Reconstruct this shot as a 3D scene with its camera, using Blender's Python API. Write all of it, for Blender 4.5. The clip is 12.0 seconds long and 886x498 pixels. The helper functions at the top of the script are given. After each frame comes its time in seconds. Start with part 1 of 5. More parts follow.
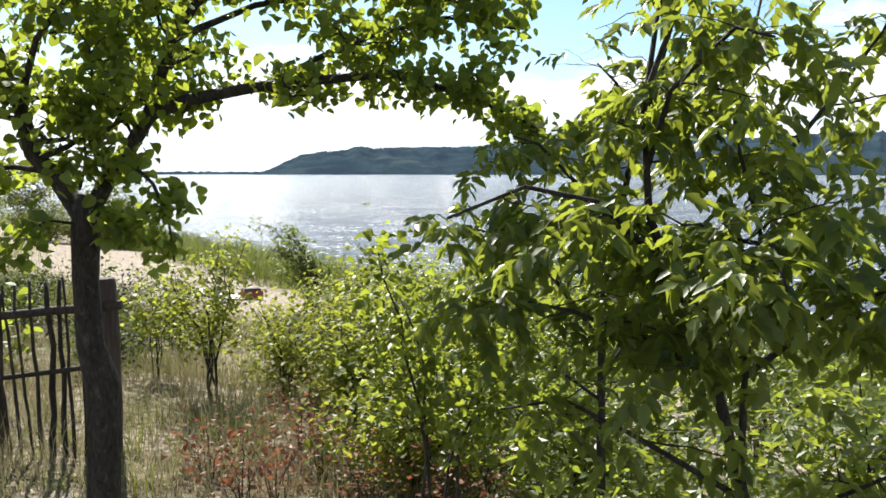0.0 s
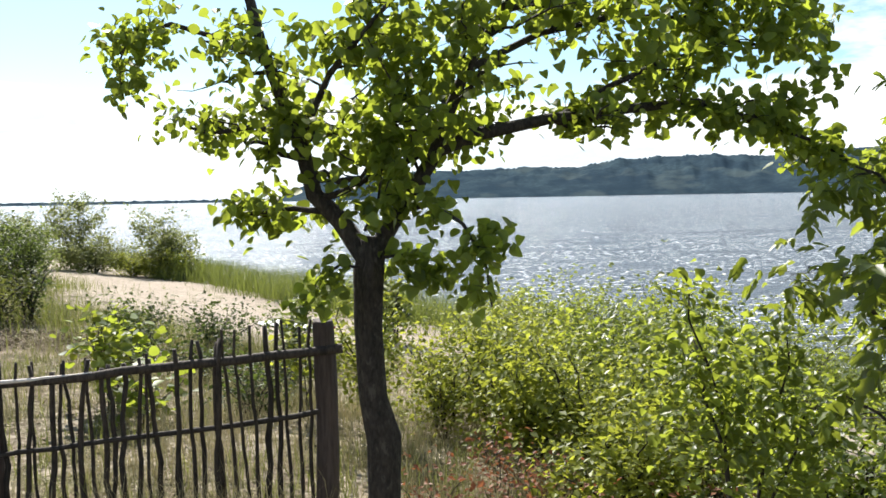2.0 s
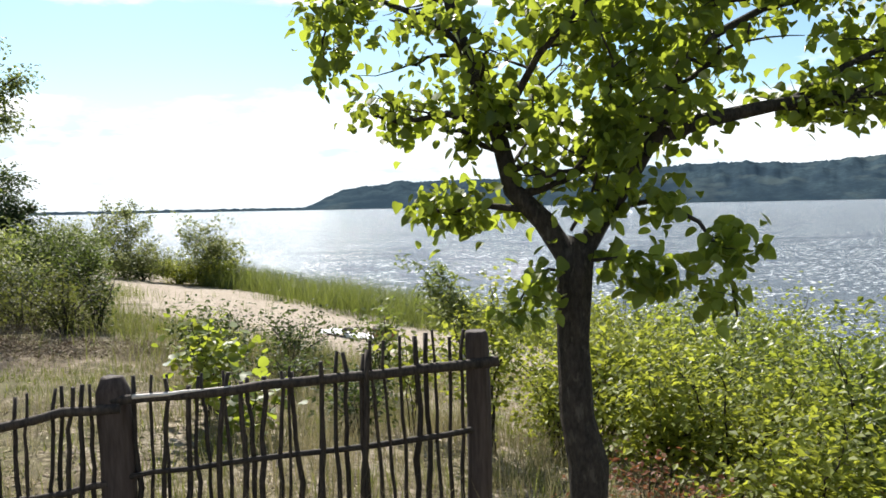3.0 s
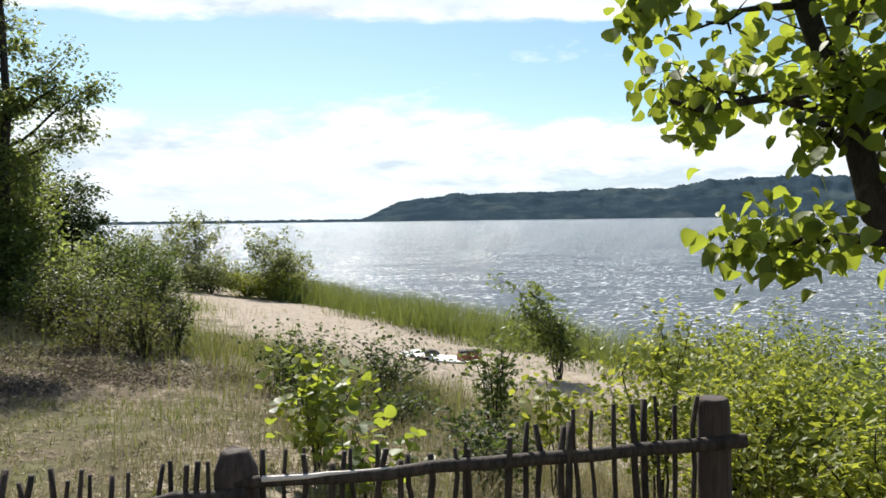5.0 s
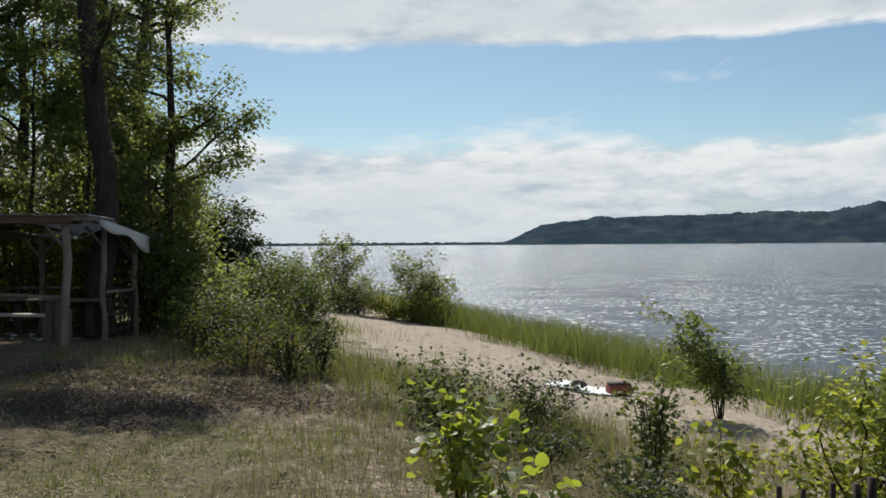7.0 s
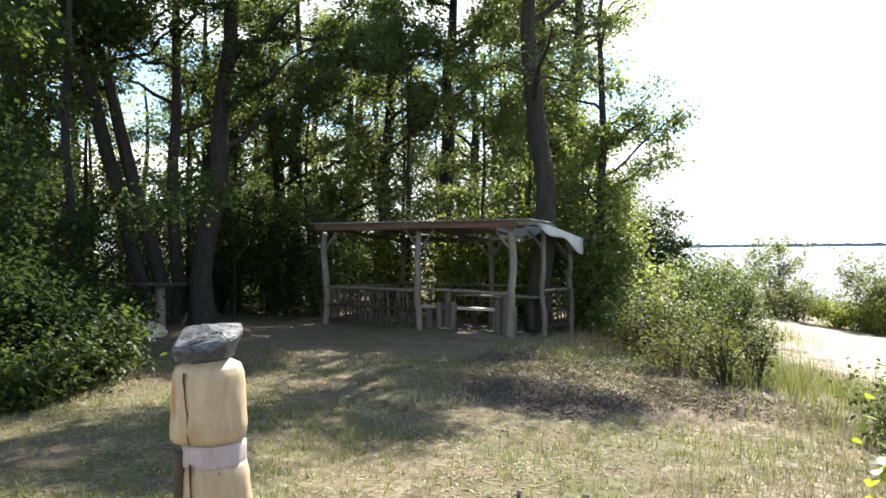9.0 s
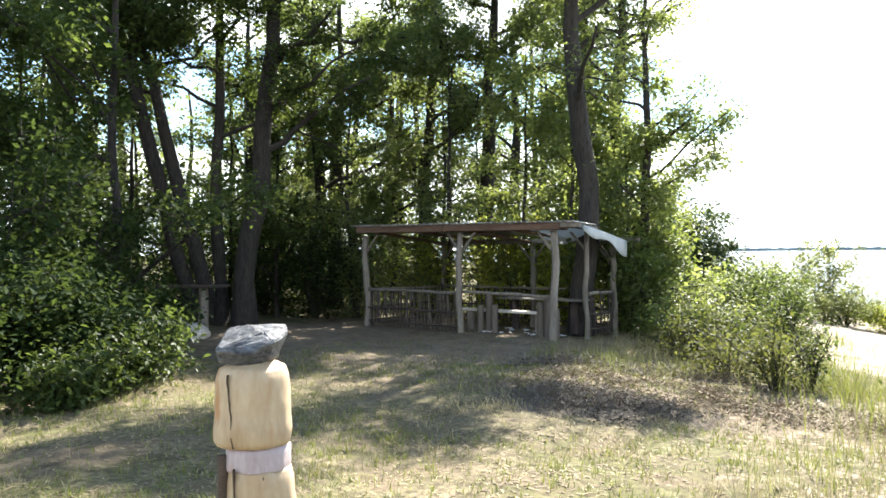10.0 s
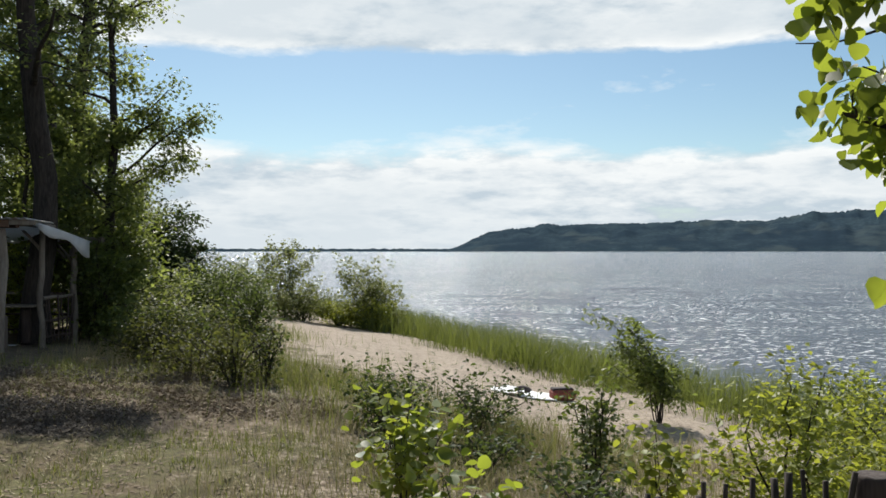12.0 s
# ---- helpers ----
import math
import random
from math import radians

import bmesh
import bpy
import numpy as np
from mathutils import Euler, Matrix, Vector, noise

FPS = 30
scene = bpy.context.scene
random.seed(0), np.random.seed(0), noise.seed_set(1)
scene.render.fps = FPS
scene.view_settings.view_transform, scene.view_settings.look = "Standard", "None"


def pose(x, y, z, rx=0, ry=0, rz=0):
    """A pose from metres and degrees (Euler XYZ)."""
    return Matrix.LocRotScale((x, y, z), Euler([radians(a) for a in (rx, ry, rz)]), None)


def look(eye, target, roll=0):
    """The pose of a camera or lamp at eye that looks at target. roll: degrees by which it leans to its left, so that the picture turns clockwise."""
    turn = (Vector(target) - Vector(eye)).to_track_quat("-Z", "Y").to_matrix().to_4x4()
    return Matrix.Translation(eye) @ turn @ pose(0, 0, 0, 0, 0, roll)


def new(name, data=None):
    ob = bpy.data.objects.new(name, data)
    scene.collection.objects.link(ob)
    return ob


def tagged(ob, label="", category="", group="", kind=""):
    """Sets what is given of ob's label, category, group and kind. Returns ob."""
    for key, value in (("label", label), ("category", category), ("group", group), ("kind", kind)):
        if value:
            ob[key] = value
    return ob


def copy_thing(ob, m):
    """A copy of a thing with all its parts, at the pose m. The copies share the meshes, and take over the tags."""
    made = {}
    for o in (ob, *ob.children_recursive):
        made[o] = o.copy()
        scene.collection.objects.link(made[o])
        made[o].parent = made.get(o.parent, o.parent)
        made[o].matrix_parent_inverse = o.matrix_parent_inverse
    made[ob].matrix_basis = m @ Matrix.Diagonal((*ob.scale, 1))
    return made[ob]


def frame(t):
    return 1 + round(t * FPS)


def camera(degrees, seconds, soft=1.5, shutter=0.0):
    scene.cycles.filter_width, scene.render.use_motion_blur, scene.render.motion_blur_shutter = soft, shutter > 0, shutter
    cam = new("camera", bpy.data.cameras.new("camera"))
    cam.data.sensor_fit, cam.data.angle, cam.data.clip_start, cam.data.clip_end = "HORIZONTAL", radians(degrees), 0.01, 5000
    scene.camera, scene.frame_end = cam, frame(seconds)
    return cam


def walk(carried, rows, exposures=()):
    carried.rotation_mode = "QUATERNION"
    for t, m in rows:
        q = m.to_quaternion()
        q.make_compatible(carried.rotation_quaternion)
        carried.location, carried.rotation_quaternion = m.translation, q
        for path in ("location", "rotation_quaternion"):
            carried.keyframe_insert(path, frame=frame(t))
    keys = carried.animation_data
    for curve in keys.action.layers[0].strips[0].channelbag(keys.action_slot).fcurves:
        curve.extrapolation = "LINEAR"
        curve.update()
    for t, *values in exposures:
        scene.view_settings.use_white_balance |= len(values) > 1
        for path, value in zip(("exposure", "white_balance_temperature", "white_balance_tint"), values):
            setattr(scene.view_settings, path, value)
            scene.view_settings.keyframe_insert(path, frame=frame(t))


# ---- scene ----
cam = camera(57.5, 12.0, soft=1.6)
# seconds, eye x, y, z, yaw to the left of +y, pitch, roll
PATH = [
    (0, 2.335, -2.720, 1.590, -12.68, -5.30, 0.07),
    (0.5, 2.140, -2.600, 1.600, -12.18, -3.89, -0.75),
    (1, 1.800, -2.440, 1.615, -12.34, -3.29, -1.52),
    (1.5, 1.455, -2.330, 1.640, -12.46, -3.14, -1.08),
    (2, 1.135, -2.210, 1.655, -11.78, -3.62, -1.00),
    (2.5, 0.830, -2.000, 1.637, -10.45, -3.01, -1.21),
    (3, 0.500, -1.700, 1.620, -9.80, -2.99, -1.12),
    (3.5, 0.250, -1.395, 1.640, -9.26, -3.42, -1.22),
    (3.7, 0.165, -1.270, 1.650, -9.06, -3.56, -1.27),
    (5.3, 0.000, -0.420, 1.690, -4.98, -1.70, -0.57),
    (5.5, -0.005, -0.330, 1.700, -4.47, -1.46, -0.49),
    (6, 0.000, -0.140, 1.695, -4.20, -0.23, -0.41),
    (6.5, -0.045, -0.050, 1.690, -1.89, -0.24, -0.32),
    (7, -0.035, -0.100, 1.695, 4.16, -0.32, -0.36),
    (7.5, -0.020, -0.240, 1.690, 12.66, -0.29, -0.43),
    (7.7, -0.030, -0.260, 1.690, 15.95, -0.27, -0.44),
    (9.3, -0.115, -0.210, 1.690, 36.08, 0.23, -0.50),
    (9.5, -0.150, -0.190, 1.680, 36.87, 0.34, -0.46),
    (10, -0.180, -0.160, 1.675, 36.46, 0.28, -0.48),
    (10.5, -0.175, -0.120, 1.670, 32.11, 0.31, -0.48),
    (11, -0.130, -0.090, 1.670, 23.40, 0.29, -0.38),
    (11.5, -0.040, -0.120, 1.680, 11.62, 0.17, -0.26),
    (12, -0.020, -0.200, 1.700, 0.42, 0.13, -0.01),
]


def stand(x, y, z, yaw, pitch, roll):
    a, p = radians(yaw), radians(pitch)
    ahead = Vector((-math.sin(a) * math.cos(p), math.cos(a) * math.cos(p), math.sin(p)))
    return look((x, y, z), Vector((x, y, z)) + 2 * ahead, roll)


EXPOSURES = [(0.0, 1.06), (0.5, 1.2), (1.0, 1.16), (2.0, 1.1), (2.5, 1.03), (3.7, 0.86), (5.5, 0.52), (6.0, 0.28), (6.5, 0.2), (7.5, 0.02), (7.8, 0.06), (9.0, 1.8), (9.4, 2.14), (10.0, 2.32), (10.5, 2.34), (10.8, 2.28), (11.2, 1.58), (11.5, 0.95), (11.75, 0.47), (12.0, 0.3)]
walk(cam, [(t, stand(*rest)) for t, *rest in PATH], EXPOSURES)

# ---- world, sun ----
SUN_AZ, SUN_EL = radians(-10), radians(44)
sun_way = Vector((math.sin(SUN_AZ) * math.cos(SUN_EL), math.cos(SUN_AZ) * math.cos(SUN_EL), math.sin(SUN_EL)))
sun = new("sun", bpy.data.lights.new("sun", "SUN"))
sun.data.energy, sun.data.angle, sun.data.color = 5.0, radians(0.55), (1.0, 0.95, 0.86)
sun.matrix_world = look((0, 0, 60), Vector((0, 0, 60)) - sun_way)

world = bpy.data.worlds.new("sky")
world.use_nodes = True
scene.world = world


class Nodes:
    """Short hand for building a node tree."""

    def __init__(self, tree):
        self.tree = tree
        tree.nodes.clear()

    def add(self, kind, **sets):
        node = self.tree.nodes.new(kind)
        for key, value in sets.items():
            if key in node.inputs:
                node.inputs[key].default_value = value
            else:
                setattr(node, key, value)
        return node

    def link(self, a, out, b, into):
        self.tree.links.new(a.outputs[out], b.inputs[into])

    def math(self, op, a, b=None, clamp=False):
        node = self.add("ShaderNodeMath", operation=op, use_clamp=clamp)
        for k, v in enumerate((a, b)):
            if v is None:
                continue
            if isinstance(v, (int, float)):
                node.inputs[k].default_value = v
            else:
                self.tree.links.new(v, node.inputs[k])
        return node.outputs[0]

    def ramp(self, value, stops):
        node = self.add("ShaderNodeValToRGB")
        while len(node.color_ramp.elements) < len(stops):
            node.color_ramp.elements.new(0.5)
        for e, (p, c) in zip(node.color_ramp.elements, stops):
            e.position, e.color = p, (c, c, c, 1) if isinstance(c, (int, float)) else (*c, 1)
        self.tree.links.new(value, node.inputs[0])
        return node.outputs[0]

    def mix(self, fac, a, b, blend="MIX"):
        node = self.add("ShaderNodeMix", data_type="RGBA", blend_type=blend)
        for k, v in ((0, fac), (6, a), (7, b)):
            if isinstance(v, (int, float)):
                node.inputs[k].default_value = v
            elif isinstance(v, tuple):
                node.inputs[k].default_value = (*v, 1)
            else:
                self.tree.links.new(v, node.inputs[k])
        return node.outputs[2]

    def noise(self, vector, scale, detail=4.0, rough=0.55):
        node = self.add("ShaderNodeTexNoise", Scale=scale, Detail=detail, Roughness=rough)
        if vector is not None:
            self.tree.links.new(vector, node.inputs["Vector"])
        return node.outputs[0]


def make_sky():
    n = Nodes(world.node_tree)
    sky = n.add("ShaderNodeTexSky", sky_type="NISHITA", sun_disc=False, sun_elevation=SUN_EL, sun_rotation=SUN_AZ,
                air_density=1.0, dust_density=0.4, ozone_density=2.2)
    coord = n.add("ShaderNodeTexCoord")
    split = n.add("ShaderNodeSeparateXYZ")
    n.link(coord, "Generated", split, 0)
    up = n.math("MAXIMUM", split.outputs[2], 0.0)
    # clouds lie on a high level sheet: stretch by the height above the horizon
    low = n.math("ADD", up, 0.09)
    flat = n.add("ShaderNodeCombineXYZ")
    n.tree.links.new(split.outputs[0], flat.inputs[0])
    n.tree.links.new(split.outputs[1], flat.inputs[1])
    n.tree.links.new(n.math("MULTIPLY", n.math("POWER", low, 0.7), 3.2), flat.inputs[2])
    big = n.noise(flat.outputs[0], 3.4, 8.0, 0.6)
    fine = n.noise(flat.outputs[0], 11.0, 6.0, 0.6)
    cover = n.ramp(up, [(0.0, 0.86), (0.04, 0.8), (0.1, 0.68), (0.14, 0.28), (0.225, 0.2), (0.252, 0.86), (0.36, 0.8), (0.48, 0.25), (0.65, 0.1)])
    rag = n.math("ADD", n.math("MULTIPLY", n.math("SUBTRACT", big, 0.5), 1.35), n.math("MULTIPLY", n.math("SUBTRACT", fine, 0.5), 0.4))
    amount = n.math("ADD", cover, rag)
    fac = n.ramp(amount, [(0.36, 0.0), (0.47, 0.45), (0.6, 1.0)])
    puff = n.ramp(n.math("ADD", n.math("MULTIPLY", fine, 0.5), n.math("MULTIPLY", big, 0.5)), [(0.41, 0.0), (0.53, 1.0)])
    # thick cloud is grey inside and bright along its rim
    core = n.ramp(amount, [(0.62, 0.0), (0.98, 0.62)])
    white = n.mix(n.math("MULTIPLY", puff, n.math("SUBTRACT", 1.0, core)), (0.6, 0.7, 0.78), (1.02, 1.05, 1.05))
    bg_sky = n.add("ShaderNodeBackground", Strength=0.079)
    n.tree.links.new(n.mix(1.0, sky.outputs[0], (0.93, 1.02, 0.99), "MULTIPLY"), bg_sky.inputs[0])
    bg_cloud = n.add("ShaderNodeBackground", Strength=0.76)
    n.tree.links.new(white, bg_cloud.inputs[0])
    both = n.add("ShaderNodeMixShader")
    n.tree.links.new(fac, both.inputs[0])
    n.link(bg_sky, 0, both, 1)
    n.link(bg_cloud, 0, both, 2)
    n.link(both, 0, n.add("ShaderNodeOutputWorld"), 0)


make_sky()

# ---- materials ----


def material(name):
    m = bpy.data.materials.new(name)
    m.use_nodes = True
    n = Nodes(m.node_tree)
    out = n.add("ShaderNodeOutputMaterial")
    return m, n, out


def leaf_material(name, dark, light, through_colour, share=0.42, rough=0.5, gloss=0.22):
    m, n, out = material(name)
    geo = n.add("ShaderNodeNewGeometry")
    rnd = geo.outputs["Random Per Island"]
    col = n.mix(rnd, dark, light)
    vein = n.noise(n.add("ShaderNodeTexCoord").outputs["Object"], 40.0, 2.0)
    col = n.mix(n.ramp(vein, [(0.35, 0.0), (0.7, 0.35)]), col, light)
    bsdf = n.add("ShaderNodeBsdfPrincipled", Roughness=rough)
    bsdf.inputs["Specular IOR Level"].default_value = gloss
    n.tree.links.new(col, bsdf.inputs["Base Color"])
    tr = n.add("ShaderNodeBsdfTranslucent")
    tcol = n.mix(rnd, tuple(0.5 * c for c in through_colour), through_colour)
    n.tree.links.new(tcol, tr.inputs[0])
    both = n.add("ShaderNodeMixShader", Fac=share)
    n.link(bsdf, 0, both, 1)
    n.link(tr, 0, both, 2)
    n.link(both, 0, out, 0)
    return m


LEAF = {
    "tree": leaf_material("tree_leaf", (0.036, 0.062, 0.014), (0.112, 0.156, 0.034), (0.53, 0.63, 0.063), 0.46, 0.46, 0.3),
    "elder": leaf_material("elder_leaf", (0.031, 0.053, 0.014), (0.104, 0.142, 0.036), (0.48, 0.56, 0.06), 0.45, 0.4, 0.35),
    "edge": leaf_material("edge_leaf", (0.03, 0.05, 0.016), (0.09, 0.118, 0.038), (0.3, 0.37, 0.065), 0.4, 0.46, 0.3),
    "yellow": leaf_material("shrub_leaf", (0.075, 0.1, 0.021), (0.215, 0.245, 0.05), (0.55, 0.59, 0.068), 0.45, 0.46, 0.2),
    # leaf tones of the wood: darker and brighter copies paint in shade and sun
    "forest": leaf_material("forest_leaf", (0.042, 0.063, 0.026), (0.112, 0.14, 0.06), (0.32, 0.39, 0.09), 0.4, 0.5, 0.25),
    "shaded_thicket": leaf_material("shaded_thicket_leaf", (0.011, 0.026, 0.010), (0.032, 0.050, 0.017), (0.09, 0.13, 0.028), 0.34, 0.7, 0.06),
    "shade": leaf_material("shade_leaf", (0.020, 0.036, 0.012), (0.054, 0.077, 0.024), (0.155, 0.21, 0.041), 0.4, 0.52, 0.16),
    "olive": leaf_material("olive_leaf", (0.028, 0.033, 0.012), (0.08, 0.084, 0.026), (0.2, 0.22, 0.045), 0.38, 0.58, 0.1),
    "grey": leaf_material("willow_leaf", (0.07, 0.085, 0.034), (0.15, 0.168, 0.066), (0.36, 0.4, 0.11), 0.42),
    "lit_canopy": leaf_material("lit_canopy_leaf", (0.05, 0.073, 0.027), (0.135, 0.168, 0.064), (0.45, 0.53, 0.12), 0.44, 0.5, 0.25),
    "dark": leaf_material("dark_leaf", (0.03, 0.05, 0.022), (0.06, 0.085, 0.035), (0.1, 0.15, 0.04), 0.3),
    "red": leaf_material("red_leaf", (0.16, 0.05, 0.03), (0.24, 0.12, 0.06), (0.4, 0.14, 0.06), 0.35),
    "pale": leaf_material("pale_leaf_back", (0.3, 0.34, 0.26), (0.45, 0.48, 0.4), (0.4, 0.46, 0.28), 0.25),
    "grass": leaf_material("green_blade", (0.08, 0.1, 0.028), (0.17, 0.18, 0.055), (0.3, 0.33, 0.07), 0.35, 0.5),
    "reed": leaf_material("reed_blade", (0.06, 0.082, 0.02), (0.135, 0.16, 0.042), (0.27, 0.32, 0.06), 0.38, 0.5),
    "straw": leaf_material("straw_blade", (0.195, 0.162, 0.082), (0.42, 0.355, 0.195), (0.42, 0.38, 0.2), 0.25, 0.6),
}


def solid(name, c1, c2, scale, rough=0.8, bump=0.4, stretch=(1, 1, 1), fine=6.0, metal=0.0, spots=None, vary=0.0, distance=0.01):
    """Two tones by a coarse and a fine noise, with relief; stretch squeezes the pattern along an axis."""
    m, n, out = material(name)
    coord = n.add("ShaderNodeTexCoord")
    mapping = n.add("ShaderNodeMapping", Scale=stretch)
    n.link(coord, "Object", mapping, "Vector")
    v = mapping.outputs[0]
    a, b = n.noise(v, scale, 5.0), n.noise(v, scale * fine, 4.0, 0.65)
    both = n.math("ADD", n.math("MULTIPLY", a, 0.55), n.math("MULTIPLY", b, 0.45))
    col = n.mix(n.ramp(both, [(0.36, 0.0), (0.64, 1.0)]), c1, c2)
    if spots:
        col = n.mix(n.ramp(n.noise(v, scale * 2.3, 3.0), [(0.58, 0.0), (0.68, 1.0)]), col, spots)
    if vary:
        info = n.add("ShaderNodeObjectInfo")
        col = n.mix(n.math("MULTIPLY", info.outputs["Random"], vary), col, tuple(0.55 * c for c in c1))
    bsdf = n.add("ShaderNodeBsdfPrincipled", Metallic=metal)
    n.tree.links.new(col, bsdf.inputs["Base Color"])
    n.tree.links.new(n.ramp(b, [(0.3, min(1.0, rough + 0.1)), (0.7, max(0.05, rough - 0.12))]), bsdf.inputs["Roughness"])
    relief = n.add("ShaderNodeBump", Strength=bump, Distance=distance)
    n.tree.links.new(both, relief.inputs["Height"])
    n.link(relief, 0, bsdf, "Normal")
    n.link(bsdf, 0, out, 0)
    return m


BARK = solid("bark", (0.010, 0.008, 0.0065), (0.04, 0.031, 0.025), 9.0, 0.9, 0.9, (1, 1, 0.16), 4.0, distance=0.03)
DARK_BARK = solid("young_bark", (0.01, 0.008, 0.0065), (0.038, 0.029, 0.022), 16.0, 0.9, 1.0, (1, 1, 0.45), 4.0, spots=(0.06, 0.05, 0.04), distance=0.02)
STICK = solid("stick_bark", (0.013, 0.0095, 0.007), (0.062, 0.043, 0.031), 16.0, 0.85, 0.6, (1, 1, 0.25), 4.0, vary=0.6)
POST = solid("weathered_post", (0.028, 0.018, 0.0145), (0.072, 0.05, 0.042), 10.0, 0.85, 0.6, (1, 1, 0.12), 5.0)
GREY_WOOD = solid("grey_wood", (0.12, 0.1, 0.08), (0.265, 0.226, 0.186), 10.0, 0.8, 0.5, (1, 1, 0.14), 5.0, vary=0.35)
BROWN_WOOD = solid("brown_board", (0.08, 0.042, 0.026), (0.17, 0.1, 0.066), 8.0, 0.8, 0.4, (0.15, 1, 1), 5.0)
PEELED = solid("peeled_wood", (0.33, 0.22, 0.12), (0.47, 0.37, 0.25), 5.0, 0.6, 0.35, (1, 1, 0.3), 5.0, spots=(0.36, 0.19, 0.08))
STUMP = solid("stump_wood", (0.075, 0.058, 0.044), (0.18, 0.145, 0.118), 10.0, 0.85, 0.5, (1, 1, 0.14), 5.0, vary=0.5)
COLLAR = solid("fresh_cut_wood", (0.28, 0.215, 0.215), (0.43, 0.355, 0.365), 9.0, 0.65, 0.4, (1, 1, 0.3), 5.0, spots=(0.42, 0.27, 0.23))
PALE_WOOD = solid("pale_cut_wood", (0.5, 0.43, 0.38), (0.68, 0.61, 0.55), 8.0, 0.65, 0.3, (1, 1, 0.2), 5.0)
CRACK = solid("wood_crack", (0.05, 0.035, 0.025), (0.09, 0.06, 0.04), 20.0, 0.95, 0.2)
ROCK = solid("grey_rock", (0.022, 0.023, 0.027), (0.135, 0.138, 0.146), 8.0, 0.75, 0.7, (1, 1, 2.2), 4.0, distance=0.02)
ROOF = solid("roof_sheet", (0.35, 0.33, 0.31), (0.55, 0.53, 0.5), 3.0, 0.5, 0.2, (1, 1, 1), 8.0, metal=0.4, spots=(0.3, 0.17, 0.1))
TARP = solid("white_sheet", (0.7, 0.71, 0.72), (0.82, 0.83, 0.84), 4.0, 0.6, 0.3)


def sheet_material(name):
    m, n, out = material(name)
    one = n.add("ShaderNodeBsdfPrincipled", Roughness=0.55)
    tone = n.ramp(n.noise(n.add("ShaderNodeTexCoord").outputs["Object"], 5.0, 3.0), [(0.3, (0.6, 0.61, 0.62)), (0.7, (0.82, 0.83, 0.84))])
    n.tree.links.new(tone, one.inputs["Base Color"])
    two = n.add("ShaderNodeBsdfTranslucent")
    two.inputs[0].default_value = (0.8, 0.82, 0.84, 1)
    both = n.add("ShaderNodeMixShader", Fac=0.5)
    n.link(one, 0, both, 1)
    n.link(two, 0, both, 2)
    n.link(both, 0, out, 0)
    return m


FILM = sheet_material("plastic_film")
RED_CLOTH = solid("red_cloth", (0.2, 0.05, 0.04), (0.3, 0.08, 0.06), 12.0, 0.85, 0.4)
DARK_CLOTH = solid("dark_cloth", (0.03, 0.022, 0.025), (0.06, 0.045, 0.045), 12.0, 0.85, 0.4)
LITTER = solid("brown_litter", (0.1, 0.074, 0.047), (0.26, 0.198, 0.13), 14.0, 0.95, 0.5)
ASH = solid("dead_stalks", (0.06, 0.049, 0.039), (0.17, 0.14, 0.108), 12.0, 0.95, 0.5)


def make_water():
    m, n, out = material("lake_water")
    pos = n.add("ShaderNodeNewGeometry").outputs["Position"]
    turn = n.add("ShaderNodeMapping", Rotation=(0, 0, radians(-12)), Scale=(0.6, 1.0, 1.0))
    n.tree.links.new(pos, turn.inputs[0])
    v = turn.outputs[0]
    swell, chop, ripple = n.noise(v, 0.25, 3.0), n.noise(v, 1.5, 4.0, 0.65), n.noise(v, 6.0, 3.0)
    height = n.math("ADD", n.math("MULTIPLY", swell, 1.4), n.math("ADD", n.math("MULTIPLY", chop, 0.9), n.math("MULTIPLY", ripple, 0.2)))
    relief = n.add("ShaderNodeBump", Strength=1.0, Distance=0.5)
    n.tree.links.new(height, relief.inputs["Height"])
    # whitecaps; the same white also paints the sun's sparkle
    crest_glint = n.math("MULTIPLY", n.ramp(n.noise(v, 4.6, 5.0, 0.62), [(0.58, 0.0), (0.62, 1.0)]), n.ramp(n.noise(v, 0.3, 3.0), [(0.37, 0.0), (0.5, 1.0)]))
    col = n.mix(crest_glint, (0.15, 0.175, 0.205), (0.85, 0.87, 0.88))
    bsdf = n.add("ShaderNodeBsdfPrincipled", IOR=1.333, Roughness=0.16)
    n.tree.links.new(col, bsdf.inputs["Base Color"])
    n.tree.links.new(n.math("ADD", n.math("MULTIPLY", crest_glint, 0.5), 0.1), bsdf.inputs["Roughness"])
    n.link(relief, 0, bsdf, "Normal")
    n.link(bsdf, 0, out, 0)
    return m


